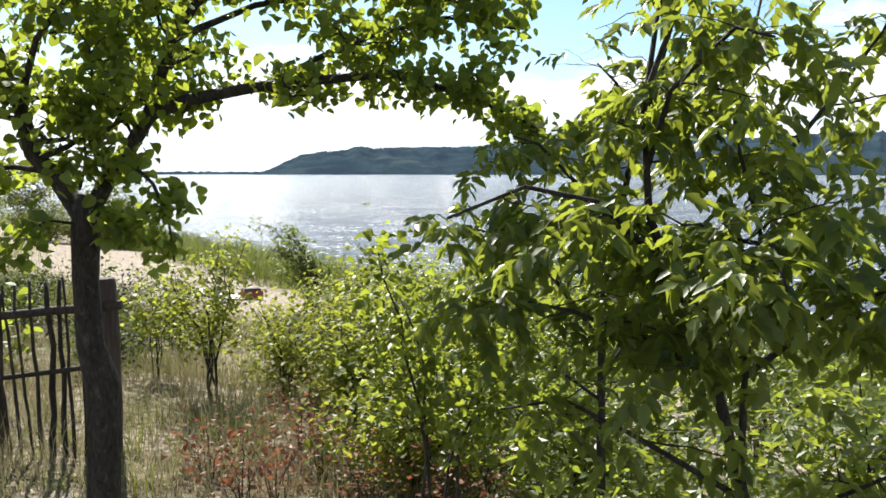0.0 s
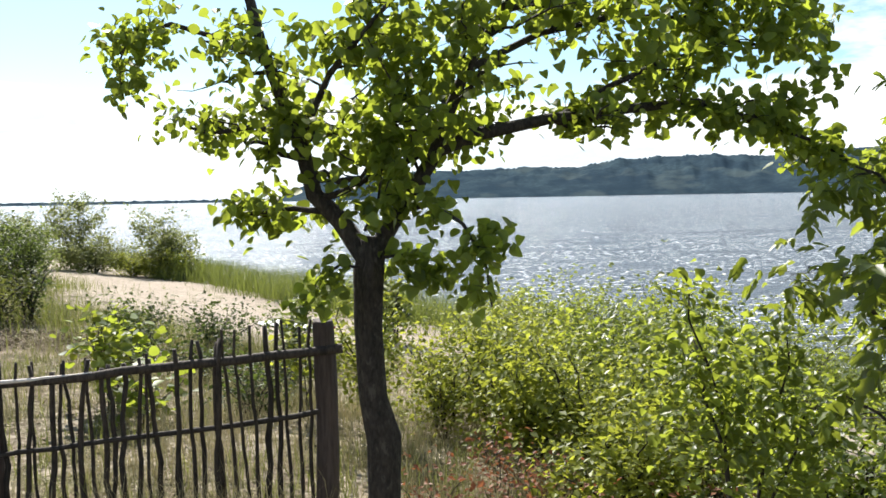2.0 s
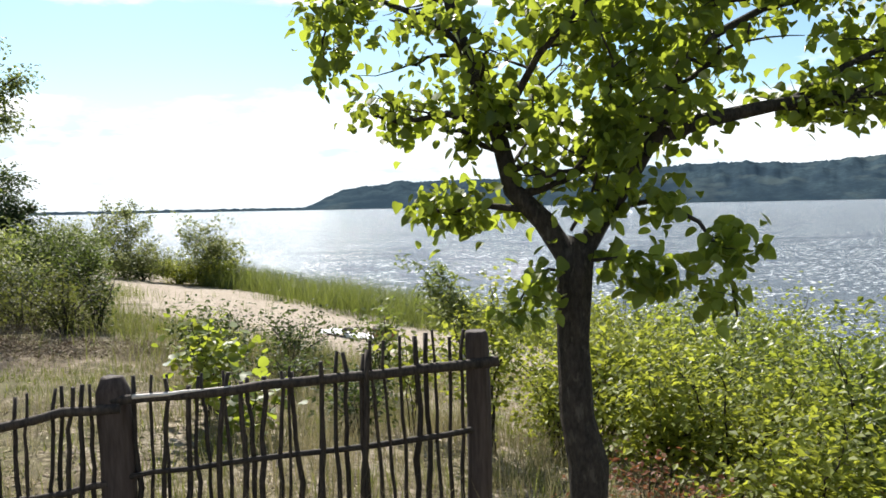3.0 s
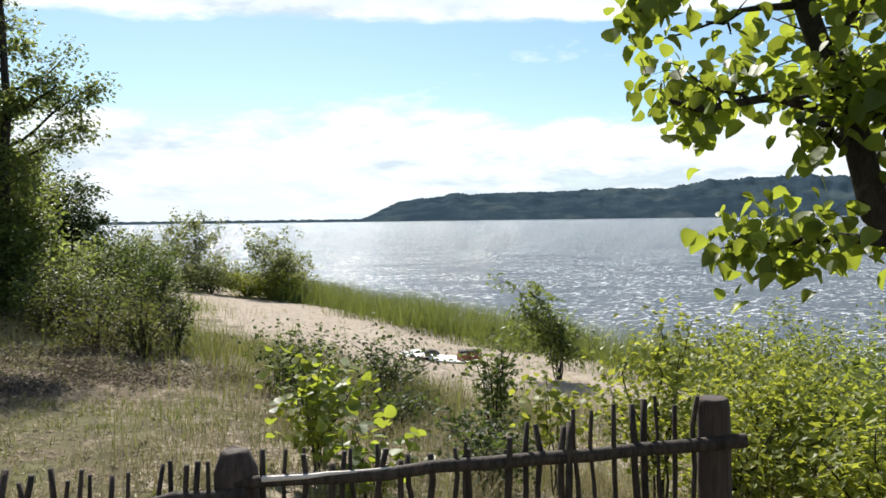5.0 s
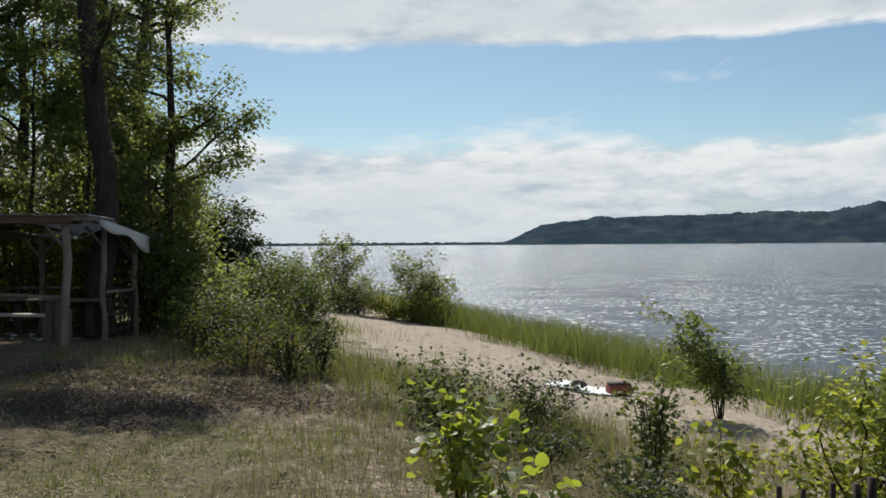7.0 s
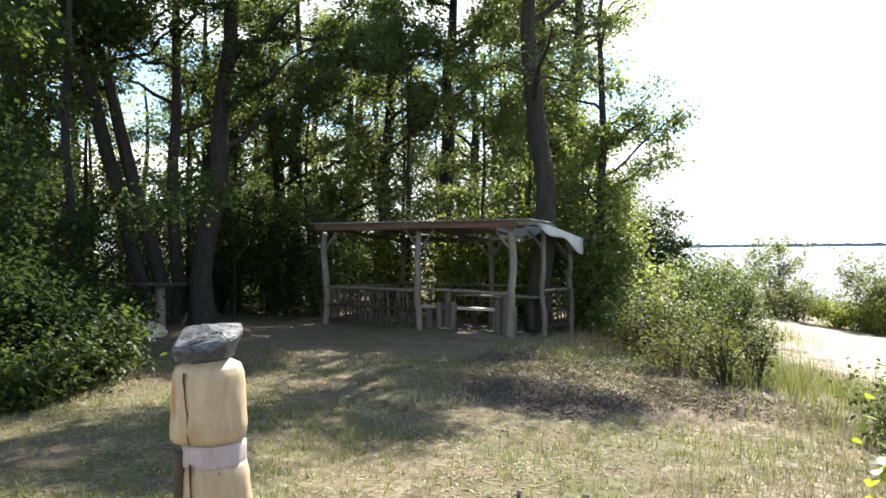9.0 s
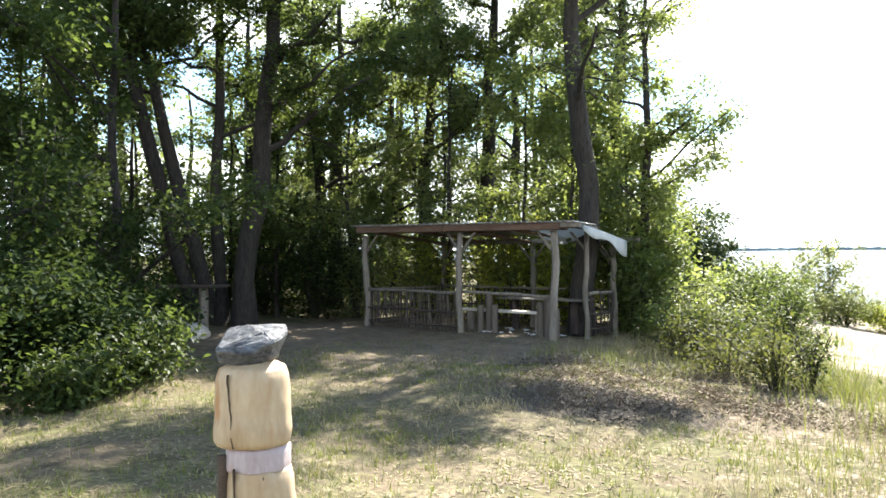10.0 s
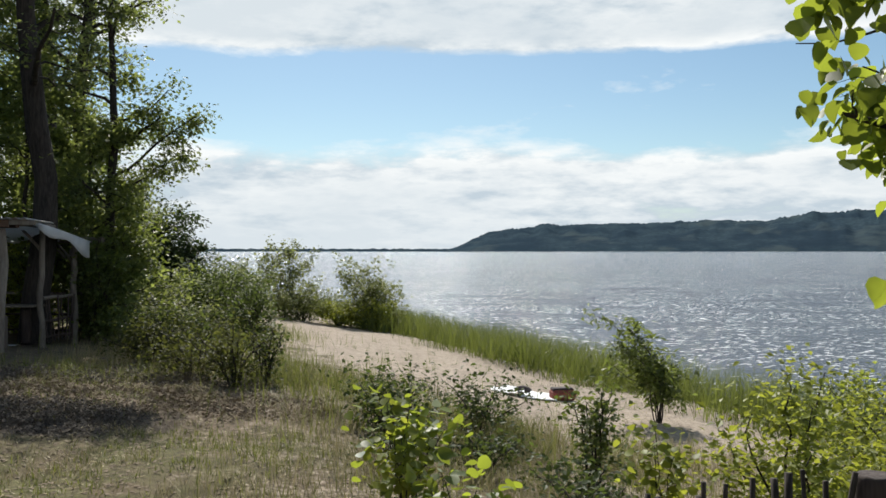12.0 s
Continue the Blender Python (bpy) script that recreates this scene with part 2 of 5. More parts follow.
def make_ground():
    """Bleached dry turf, pinkish sand towards the shore, bare trodden earth under the wood, a painted tree shadow; the
    shares lie in the mesh as attributes.
    """
    m, n, out = material("ground")
    pos = n.add("ShaderNodeNewGeometry").outputs["Position"]
    sand, earth, crown_shadow = (n.add("ShaderNodeAttribute", attribute_name=a).outputs["Fac"] for a in ("sand", "earth", "crown_shadow"))
    big, mid, fine, grit = n.noise(pos, 0.55, 4.0), n.noise(pos, 2.6, 6.0, 0.72), n.noise(pos, 16.0, 5.0, 0.75), n.noise(pos, 90.0, 2.0)
    turf = n.mix(n.ramp(mid, [(0.38, 0.0), (0.6, 1.0)]), (0.088, 0.07, 0.043), (0.29, 0.238, 0.152))
    turf = n.mix(n.ramp(big, [(0.4, 0.0), (0.6, 0.78)]), turf, (0.12, 0.128, 0.045))
    turf = n.mix(n.ramp(fine, [(0.38, 0.85), (0.6, 0.0)]), turf, (0.055, 0.042, 0.028))
    turf = n.mix(n.ramp(n.noise(pos, 1.3, 5.0, 0.7), [(0.5, 0.0), (0.62, 0.7)]), turf, (0.12, 0.088, 0.06))
    dune = n.mix(n.ramp(mid, [(0.3, 0.0), (0.7, 1.0)]), (0.28, 0.232, 0.182), (0.47, 0.405, 0.33))
    dune = n.mix(n.ramp(fine, [(0.34, 0.9), (0.53, 0.0)]), dune, (0.17, 0.13, 0.105))
    dune = n.mix(n.ramp(n.noise(pos, 5.5, 3.0, 0.6), [(0.56, 0.0), (0.68, 0.6)]), dune, (0.22, 0.17, 0.14))
    soil = n.mix(n.ramp(mid, [(0.3, 0.0), (0.7, 1.0)]), (0.1, 0.076, 0.053), (0.24, 0.186, 0.134))
    soil = n.mix(n.ramp(fine, [(0.62, 0.0), (0.7, 0.8)]), soil, (0.28, 0.24, 0.18))
    edge = n.math("ADD", n.math("MULTIPLY", n.math("SUBTRACT", mid, 0.5), 1.2), n.math("MULTIPLY", n.math("SUBTRACT", fine, 0.5), 1.1))
    s_fac = n.ramp(n.math("ADD", sand, edge), [(0.35, 0.0), (0.65, 1.0)])
    e_fac = n.ramp(n.math("ADD", earth, edge), [(0.35, 0.0), (0.65, 1.0)])
    # dark tone painted in for the shadow a tree crown casts
    shadow_fac = n.ramp(n.math("ADD", crown_shadow, edge), [(0.4, 0.0), (0.7, 1.0)])
    col = n.mix(shadow_fac, n.mix(s_fac, n.mix(e_fac, turf, soil), dune), n.mix(n.ramp(fine, [(0.35, 0.0), (0.65, 1.0)]), (0.045, 0.038, 0.032), (0.125, 0.104, 0.085)))
    bsdf = n.add("ShaderNodeBsdfPrincipled", Roughness=0.95)
    bsdf.inputs["Specular IOR Level"].default_value = 0.15
    n.tree.links.new(col, bsdf.inputs["Base Color"])
    relief = n.add("ShaderNodeBump", Strength=0.8, Distance=0.05)
    n.tree.links.new(n.math("ADD", n.math("MULTIPLY", mid, 0.6), n.math("ADD", n.math("MULTIPLY", fine, 0.3), n.math("MULTIPLY", grit, 0.1))), relief.inputs["Height"])
    n.link(relief, 0, bsdf, "Normal")
    n.link(bsdf, 0, out, 0)
    return m


def make_hill():
    m, n, out = material("hazed_wooded_hill")
    pos = n.add("ShaderNodeNewGeometry").outputs["Position"]
    a, b = n.noise(pos, 0.008, 5.0), n.noise(pos, 0.06, 3.0, 0.7)
    # the slate-blue tones carry the haze of distance in the colour
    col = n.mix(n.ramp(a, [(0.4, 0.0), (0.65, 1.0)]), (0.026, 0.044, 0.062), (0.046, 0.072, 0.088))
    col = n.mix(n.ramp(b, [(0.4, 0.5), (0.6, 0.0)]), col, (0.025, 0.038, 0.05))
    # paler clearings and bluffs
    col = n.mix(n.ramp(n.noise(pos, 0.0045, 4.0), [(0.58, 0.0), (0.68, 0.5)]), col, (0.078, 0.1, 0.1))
    bsdf = n.add("ShaderNodeBsdfPrincipled", Roughness=1.0)
    bsdf.inputs["Specular IOR Level"].default_value = 0.0
    n.tree.links.new(col, bsdf.inputs["Base Color"])
    n.link(bsdf, 0, out, 0)
    return m


WATER, GROUND, HILL = make_water(), make_ground(), make_hill()

# ---- building helpers ----


def part(name, data, mat, parent=None, label=""):
    """Links a bmesh or a mesh as ONE object, under a thing or a part."""
    if isinstance(data, bmesh.types.BMesh):
        mesh = bpy.data.meshes.new(name)
        bmesh.ops.recalc_face_normals(data, faces=data.faces)
        data.to_mesh(mesh)
        data.free()
    else:
        mesh = data
    if mat and not mesh.materials:
        mesh.materials.append(mat)
    ob = new(name, mesh)
    if parent:
        ob.parent = parent
    if label:
        tagged(ob, label)
    return ob


def thing(name, place, label, category, group="", turn=0.0):
    ob = new(name)
    ob.empty_display_size = 0.2
    ob.matrix_world = pose(*place, 0, 0, turn)
    return tagged(ob, label, category, group)


def fast_mesh(name, verts, faces, mat=None, smooth=False):
    """A mesh from arrays: verts (n, 3), faces (m, k)."""
    verts, faces = np.asarray(verts, np.float32), np.asarray(faces, np.int32)
    mesh = bpy.data.meshes.new(name)
    mesh.vertices.add(len(verts))
    mesh.vertices.foreach_set("co", verts.ravel())
    mesh.loops.add(faces.size)
    mesh.loops.foreach_set("vertex_index", faces.ravel())
    mesh.polygons.add(len(faces))
    mesh.polygons.foreach_set("loop_start", np.arange(0, faces.size, faces.shape[1], dtype=np.int32))
    mesh.polygons.foreach_set("use_smooth", np.full(len(faces), smooth))
    mesh.update(calc_edges=True)
    mesh.validate()
    if mat:
        mesh.materials.append(mat)
    return mesh


class Wood:
    """Tapered round limbs, gathered into one mesh."""

    def __init__(self):
        self.v, self.f, self.count = [], [], 0
        self.tri = []

    def limb(self, pts, radii, sides=7, rough=0.0, rng=None):
        pts, radii = np.asarray(pts, float), np.asarray(radii, float)
        way = np.gradient(pts, axis=0)
        way /= np.linalg.norm(way, axis=1)[:, None] + 1e-9
        ref = np.where(np.abs(way[:, 2:3]) < 0.9, [[0, 0, 1.0]], [[1.0, 0, 0]])
        ref = np.repeat(ref[:1], len(pts), 0) if np.all(ref == ref[0]) else np.repeat([[0.31, 0.95, 0.05]], len(pts), 0)
        a = np.cross(way, ref)
        a /= np.linalg.norm(a, axis=1)[:, None] + 1e-9
        b = np.cross(way, a)
        ang = np.linspace(0, 2 * math.pi, sides, endpoint=False)
        r = radii[:, None] * np.ones((1, sides))
        if rough and rng is not None:
            r = r * (1 + rough * rng.normal(size=r.shape).clip(-2, 2))
        ring = pts[:, None] + r[..., None] * (np.cos(ang)[None, :, None] * a[:, None] + np.sin(ang)[None, :, None] * b[:, None])
        n = len(pts)
        k, j = np.meshgrid(np.arange(n - 1), np.arange(sides), indexing="ij")
        j2 = (j + 1) % sides
        q = np.stack([k * sides + j, k * sides + j2, (k + 1) * sides + j2, (k + 1) * sides + j], -1).reshape(-1, 4)
        caps = []
        verts = [ring.reshape(-1, 3), pts[:1], pts[-1:]]
        for c, row in ((n * sides, 0), (n * sides + 1, (n - 1) * sides)):
            for i in range(0, sides):
                caps.append((row + i, row + (i + 1) % sides, c, c))
        self.v.append(np.concatenate(verts))
        self.f.append(q + self.count)
        self.tri.append(np.array(caps)[:, :3] + self.count)
        self.count += n * sides + 2

    def mesh(self, name, mat):
        tri = np.concatenate(self.tri)
        quads = np.concatenate(self.f)
        verts = np.concatenate(self.v)
        faces = np.concatenate([quads[:, [0, 1, 2]], quads[:, [0, 2, 3]], tri])
        return fast_mesh(name, verts, faces, mat, True)


LEAF_SHAPES = {
    "broad": (np.array([(0, 0.02, 0), (-0.3, 0.06, 0.03), (-0.48, 0.3, 0.06), (-0.45, 0.58, 0.04), (-0.24, 0.86, -0.01), (0, 1.0, -0.06), (0.24, 0.86, -0.01), (0.45, 0.58, 0.06), (0.48, 0.3, 0.07), (0.3, 0.06, 0.04),
                        (0, 0.45, -0.02)]), np.array([(k, 10, (k + 1) % 10) for k in range(10)])),
    "lance": (np.array([(0, 0, 0), (-0.2, 0.42, 0.06), (0, 1.1, -0.1), (0.2, 0.42, 0.06)]), np.array([(0, 2, 1), (0, 3, 2)])),
    "ovate": (np.array([(0, 0, 0), (-0.25, 0.28, 0.06), (-0.24, 0.6, 0.03), (0, 1.1, -0.16), (0.21, 0.66, 0.03), (0.27, 0.32, 0.06), (0, 0.5, -0.03)]),
              np.array([(0, 6, 1), (1, 6, 2), (2, 6, 3), (3, 6, 4), (4, 6, 5), (5, 6, 0)])),
    "curled": (np.array([(0, 0.02, 0), (-0.28, 0.06, 0.12), (-0.42, 0.3, 0.2), (-0.4, 0.6, 0.12), (-0.16, 0.88, -0.08), (0.06, 1.0, -0.26), (0.24, 0.84, -0.02), (0.36, 0.6, 0.2), (0.39, 0.3, 0.24), (0.28, 0.05, 0.08),
                         (0, 0.45, -0.04)]), np.array([(k, 10, (k + 1) % 10) for k in range(10)])),
    "toothed": (np.array([(0, 0, 0), (-0.16, 0.16, 0.05), (-0.3, 0.38, 0.07), (-0.19, 0.48, 0.03), (-0.21, 0.7, 0.02), (0, 1.08, -0.15), (0.2, 0.72, 0.03), (0.18, 0.52, 0.03), (0.29, 0.36, 0.08), (0.17, 0.14, 0.05),
                          (0, 0.45, -0.03)]), np.array([(k, 10, (k + 1) % 10) for k in range(10)])),
    "small": (np.array([(0, 0, 0), (-0.33, 0.5, 0.08), (0, 1.0, -0.05), (0.33, 0.5, 0.08)]), np.array([(0, 2, 1), (0, 3, 2)])),
    "blade": (np.array([(-0.5, 0, 0), (0.5, 0, 0), (0.32, 0.55, 0.05), (0, 1.0, 0.3), (-0.32, 0.55, 0.05)]), np.array([(0, 1, 2), (0, 2, 4), (4, 2, 3)])),
}


def leaves(name, at, size, mat, rng, shape="small", droop=0.35, way=None):
    """One mesh of many leaves at the given places; droop tilts them towards the ground."""
    verts, faces = LEAF_SHAPES[shape]
    at = np.asarray(at, float)
    n = len(at)
    az = rng.uniform(0, 2 * math.pi, n)
    along = np.stack([np.cos(az), np.sin(az), rng.normal(-droop, 0.45, n)], -1)
    if way is not None:
        along = way + rng.normal(0, 0.012, way.shape)
    along /= np.linalg.norm(along, axis=1)[:, None]
    up = np.stack([rng.normal(0, 0.55, n), rng.normal(0, 0.55, n), np.ones(n)], -1)
    side = np.cross(along, up)
    side /= np.linalg.norm(side, axis=1)[:, None] + 1e-9
    face = np.cross(side, along)
    size = np.broadcast_to(size, n) * rng.uniform(0.6, 1.3, n)
    out = at[:, None] + size[:, None, None] * (verts[None, :, :1] * side[:, None] + verts[None, :, 1:2] * along[:, None] + verts[None, :, 2:] * face[:, None])
    f = (faces[None] + (np.arange(n) * len(verts))[:, None, None]).reshape(-1, 3)
    return fast_mesh(name, out.reshape(-1, 3), f, mat, shape in ("broad", "ovate", "curled", "toothed"))


def wobble(rng, a, b, n, amp):
    """A crooked line from a to b."""
    a, b = np.asarray(a, float), np.asarray(b, float)
    t = np.linspace(0, 1, n)[:, None]
    off = np.cumsum(rng.normal(0, 1, (n, 3)), 0)
    off -= off[0] + (off[-1] - off[0]) * t
    return a + (b - a) * t + amp * off / max(1, n) ** 0.5


def along_line(pts, t):
    pts = np.asarray(pts, float)
    k = t * (len(pts) - 1)
    i = min(int(k), len(pts) - 2)
    return pts[i] + (pts[i + 1] - pts[i]) * (k - i)


def branch_out(rng, wood, line, r0, count, length, rise, spots, start=0.3, sides=5, twigs=3, heading=None, inside=None):
    """Side branches along a limb, each with twigs; the twigs' places are gathered as spots for leaves."""
    for k in range(count):
        t = start + (1 - start) * (k + rng.uniform(0, 1)) / count
        root = along_line(line, t)
        az = rng.uniform(0, 2 * math.pi) if heading is None else rng.normal(heading, 0.9)
        ln = length * rng.uniform(0.6, 1.15) * (1.15 - 0.5 * t)
        end = root + ln * np.array([math.cos(az), math.sin(az), rise + rng.normal(0, 0.25)])
        if inside and not inside(end):
            continue
        side = wobble(rng, root, end, 6, 0.12 * ln)
        rb = r0 * (1 - 0.75 * t) * 0.5
        wood.limb(side, np.linspace(rb, rb * 0.3, 6), sides)
        for _ in range(twigs):
            u = rng.uniform(0.3, 1.0)
            p = along_line(side, u)
            q = p + ln * 0.45 * np.array([*rng.normal(0, 0.6, 2), rng.normal(0.1, 0.4)])
            if inside and not inside(q):
                continue
            twig = wobble(rng, p, q, 4, 0.08 * ln)
            wood.limb(twig, np.linspace(rb * 0.35, rb * 0.12, 4), 3)
            spots += [along_line(twig, v) for v in (0.25, 0.5, 0.75, 1.0)]
        spots += [along_line(side, v) for v in (0.5, 0.7, 0.85, 1.0)]


def scatter(rng, spots, n, spread):
    spots = np.asarray(spots)
    return spots[rng.integers(0, len(spots), n)] + rng.normal(0, 1, (n, 3)) * spread


def land(x, y):
    """The ground's height: level turf, falling over the dune to the lake."""
    s = 0.906 * (x - 5) + 0.423 * (y - 15) + np.maximum(0, y - 40) * 0.35
    z = np.interp(s, [-60, -12, -9, -6.5, -3, 0, 3, 6, 60], [0.0, 0, -0.12, -0.5, -1.0, -1.35, -1.9, -2.5, -4])
    near = np.clip(1.2 - np.hypot(x, y - 10) / 60, 0, 1)
    z = z + 0.17 * np.exp(-(((x + 4.2) / 1.9) ** 2) - ((y - 8.9) / 1.25) ** 2)  # a low mound of raked soil
    return z + near * 0.05 * (np.sin(x * 1.1 + 0.6 * y) * np.cos(0.9 * y - 0.4 * x) + 0.5 * np.sin(2.7 * x + 1) * np.sin(2.3 * y))


def shore(x, y):
    """Metres past the sand's lower edge, towards the water."""
    return 0.906 * (x - 5) + 0.423 * (y - 15) + np.maximum(0, y - 40) * 0.35


def on_land(x, y, dz=0.0):
    return (x, y, float(land(x, y)) + dz)


# ---- the large structure ----


def make_land():
    u = np.linspace(-1, 1, 270)
    spread = 14 * u + 3000 * np.sign(u) * np.abs(u) ** 9 + 40 * u**3
    gx, gy = np.meshgrid(spread - 1, spread + 9, indexing="xy")
    x, y = gx.ravel(), gy.ravel()
    z = land(x, y)
    n = len(u)
    i, j = np.meshgrid(np.arange(n - 1), np.arange(n - 1), indexing="ij")
    q = np.stack([i * n + j, i * n + j + 1, (i + 1) * n + j + 1, (i + 1) * n + j], -1).reshape(-1, 4)
    mesh = fast_mesh("ground", np.stack([x, y, z], -1), q, GROUND, True)
    s = shore(x, y)
    sand = np.interp(s, [-11.6, -9.4, -7.2, -5.8, -5, 8], [0, 0.28, 0.42, 0.62, 1, 1]) * np.interp(y, [3, 8], [0.75, 1]) + 0.24 * np.exp(-(((x - 0.3) / 2.3) ** 2) - ((y - 4.6) / 2.6) ** 2)
    earth = np.clip(1.1 - np.hypot((x + 9.5) / 7.5, (y - 12.5) / 5.5), 0, 1) * 1.6 + np.exp(-((x + 3.6) / 2.2) ** 2 - ((y - 8.2) / 0.7) ** 2)
    # where the crown's shadow is painted on the turf
    crown_shadow = 0.8 * np.exp(-((x + 4.2) / 1.2) ** 4 - ((y - 7.7) / 0.7) ** 4)
    for key, val in (("sand", sand), ("earth", np.clip(earth, 0, 1)), ("crown_shadow", crown_shadow)):
        mesh.attributes.new(key, "FLOAT", "POINT").data.foreach_set("value", val.astype(np.float32))
    tagged(new("ground", mesh), "dry bleached turf running down to pinkish beach sand", "ground", kind="structure")


def make_lake():
    a, r = np.radians(np.linspace(-75, 130, 60)), np.array([0, 12, 30, 70, 160, 400, 1000, 2200, 4800])
    ra, aa = np.meshgrid(r, a, indexing="ij")
    v = np.stack([4 + ra * np.sin(aa), 6 + ra * np.cos(aa), 0 * ra - 2.0], -1).reshape(-1, 3)
    i, j = np.meshgrid(np.arange(len(r) - 1), np.arange(len(a) - 1), indexing="ij")
    n = len(a)
    q = np.stack([i * n + j, (i + 1) * n + j, (i + 1) * n + j + 1, i * n + j + 1], -1).reshape(-1, 4)
    tagged(new("water", fast_mesh("water", v, q[:, ::-1], WATER, True)), "choppy grey-blue lake with small whitecaps and painted sun glints", "water", kind="structure")


def make_hills():
    """The wooded far shore: a long ridge that ends in a low cape, and a thin strip of land beyond."""
    rng = np.random.default_rng(5)
    az = np.linspace(-0.4, 95, 700)
    top = np.interp(az, [-0.4, -0.1, 0.1, 0.7, 1.7, 2.8, 4.4, 6.0, 6.5, 7.3, 7.9, 11.3, 15, 19, 21.5, 22.5, 24.6, 28, 30, 33.5, 36.5, 39, 46, 55, 95],
                    [0, 0.1, 0.2, 0.4, 0.92, 1.34, 1.6, 1.74, 2.0, 2.0, 1.85, 1.94, 2.0, 2.1, 2.03, 2.26, 2.5, 2.66, 2.62, 2.45, 2.62, 2.7, 2.9, 3.0, 2.6])
    depth = np.linspace(0, 1, 14)
    wave = sum(rng.uniform(0.3, 1) * np.sin(az * f + rng.uniform(0, 6)) for f in (0.9, 2.1, 4.3)) * 0.03
    rough = np.array([noise.noise((a * 9, 0, 0)) for a in az]) * 0.025
    v = []
    for d in depth:
        r = 3000 + 900 * d
        rise = np.sin(d * math.pi / 2) ** 0.8
        lumps = np.array([noise.noise((a * 1.1, d * 6, 3)) for a in az]) * 0.22 * math.sin(d * math.pi) + np.array([noise.noise((a * 7, d * 40, 9)) for a in az]) * 0.05 * (0 < d)
        h = np.tan(np.radians(np.maximum(0.02, (top + wave * (top > 0.5) + rough) * rise * (1 + lumps)))) * r
        v.append(np.stack([r * np.sin(np.radians(az)), r * np.cos(np.radians(az)), -2.5 + h], -1))
    v = np.concatenate(v)
    n = len(az)
    i, j = np.meshgrid(np.arange(len(depth) - 1), np.arange(n - 1), indexing="ij")
    q = np.stack([i * n + j, (i + 1) * n + j, (i + 1) * n + j + 1, i * n + j + 1], -1).reshape(-1, 4)
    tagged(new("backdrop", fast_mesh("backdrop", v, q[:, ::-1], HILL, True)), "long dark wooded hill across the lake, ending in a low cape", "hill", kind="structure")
    az = np.linspace(-40, 3, 300)
    h = 9 + 5 * np.array([noise.noise((a * 2.5, 7, 1)) for a in az]) + 3 * np.array([noise.noise((a * 17, 2, 1)) for a in az])
    lo = np.stack([4000 * np.sin(np.radians(az)), 4000 * np.cos(np.radians(az)), 0 * az - 3], -1)
    hi = lo * 1.02 + np.stack([0 * az, 0 * az, h + 6], -1)
    back = lo * 1.05
    q = np.array([(k, k + 300, k + 301, k + 1) for k in range(299)] + [(k + 300, k + 600, k + 601, k + 301) for k in range(299)])
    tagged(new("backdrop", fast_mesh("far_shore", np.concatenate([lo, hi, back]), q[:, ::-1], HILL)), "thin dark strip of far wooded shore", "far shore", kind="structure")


make_land()
make_lake()
make_hills()

# ---- the young tree beside the fence ----


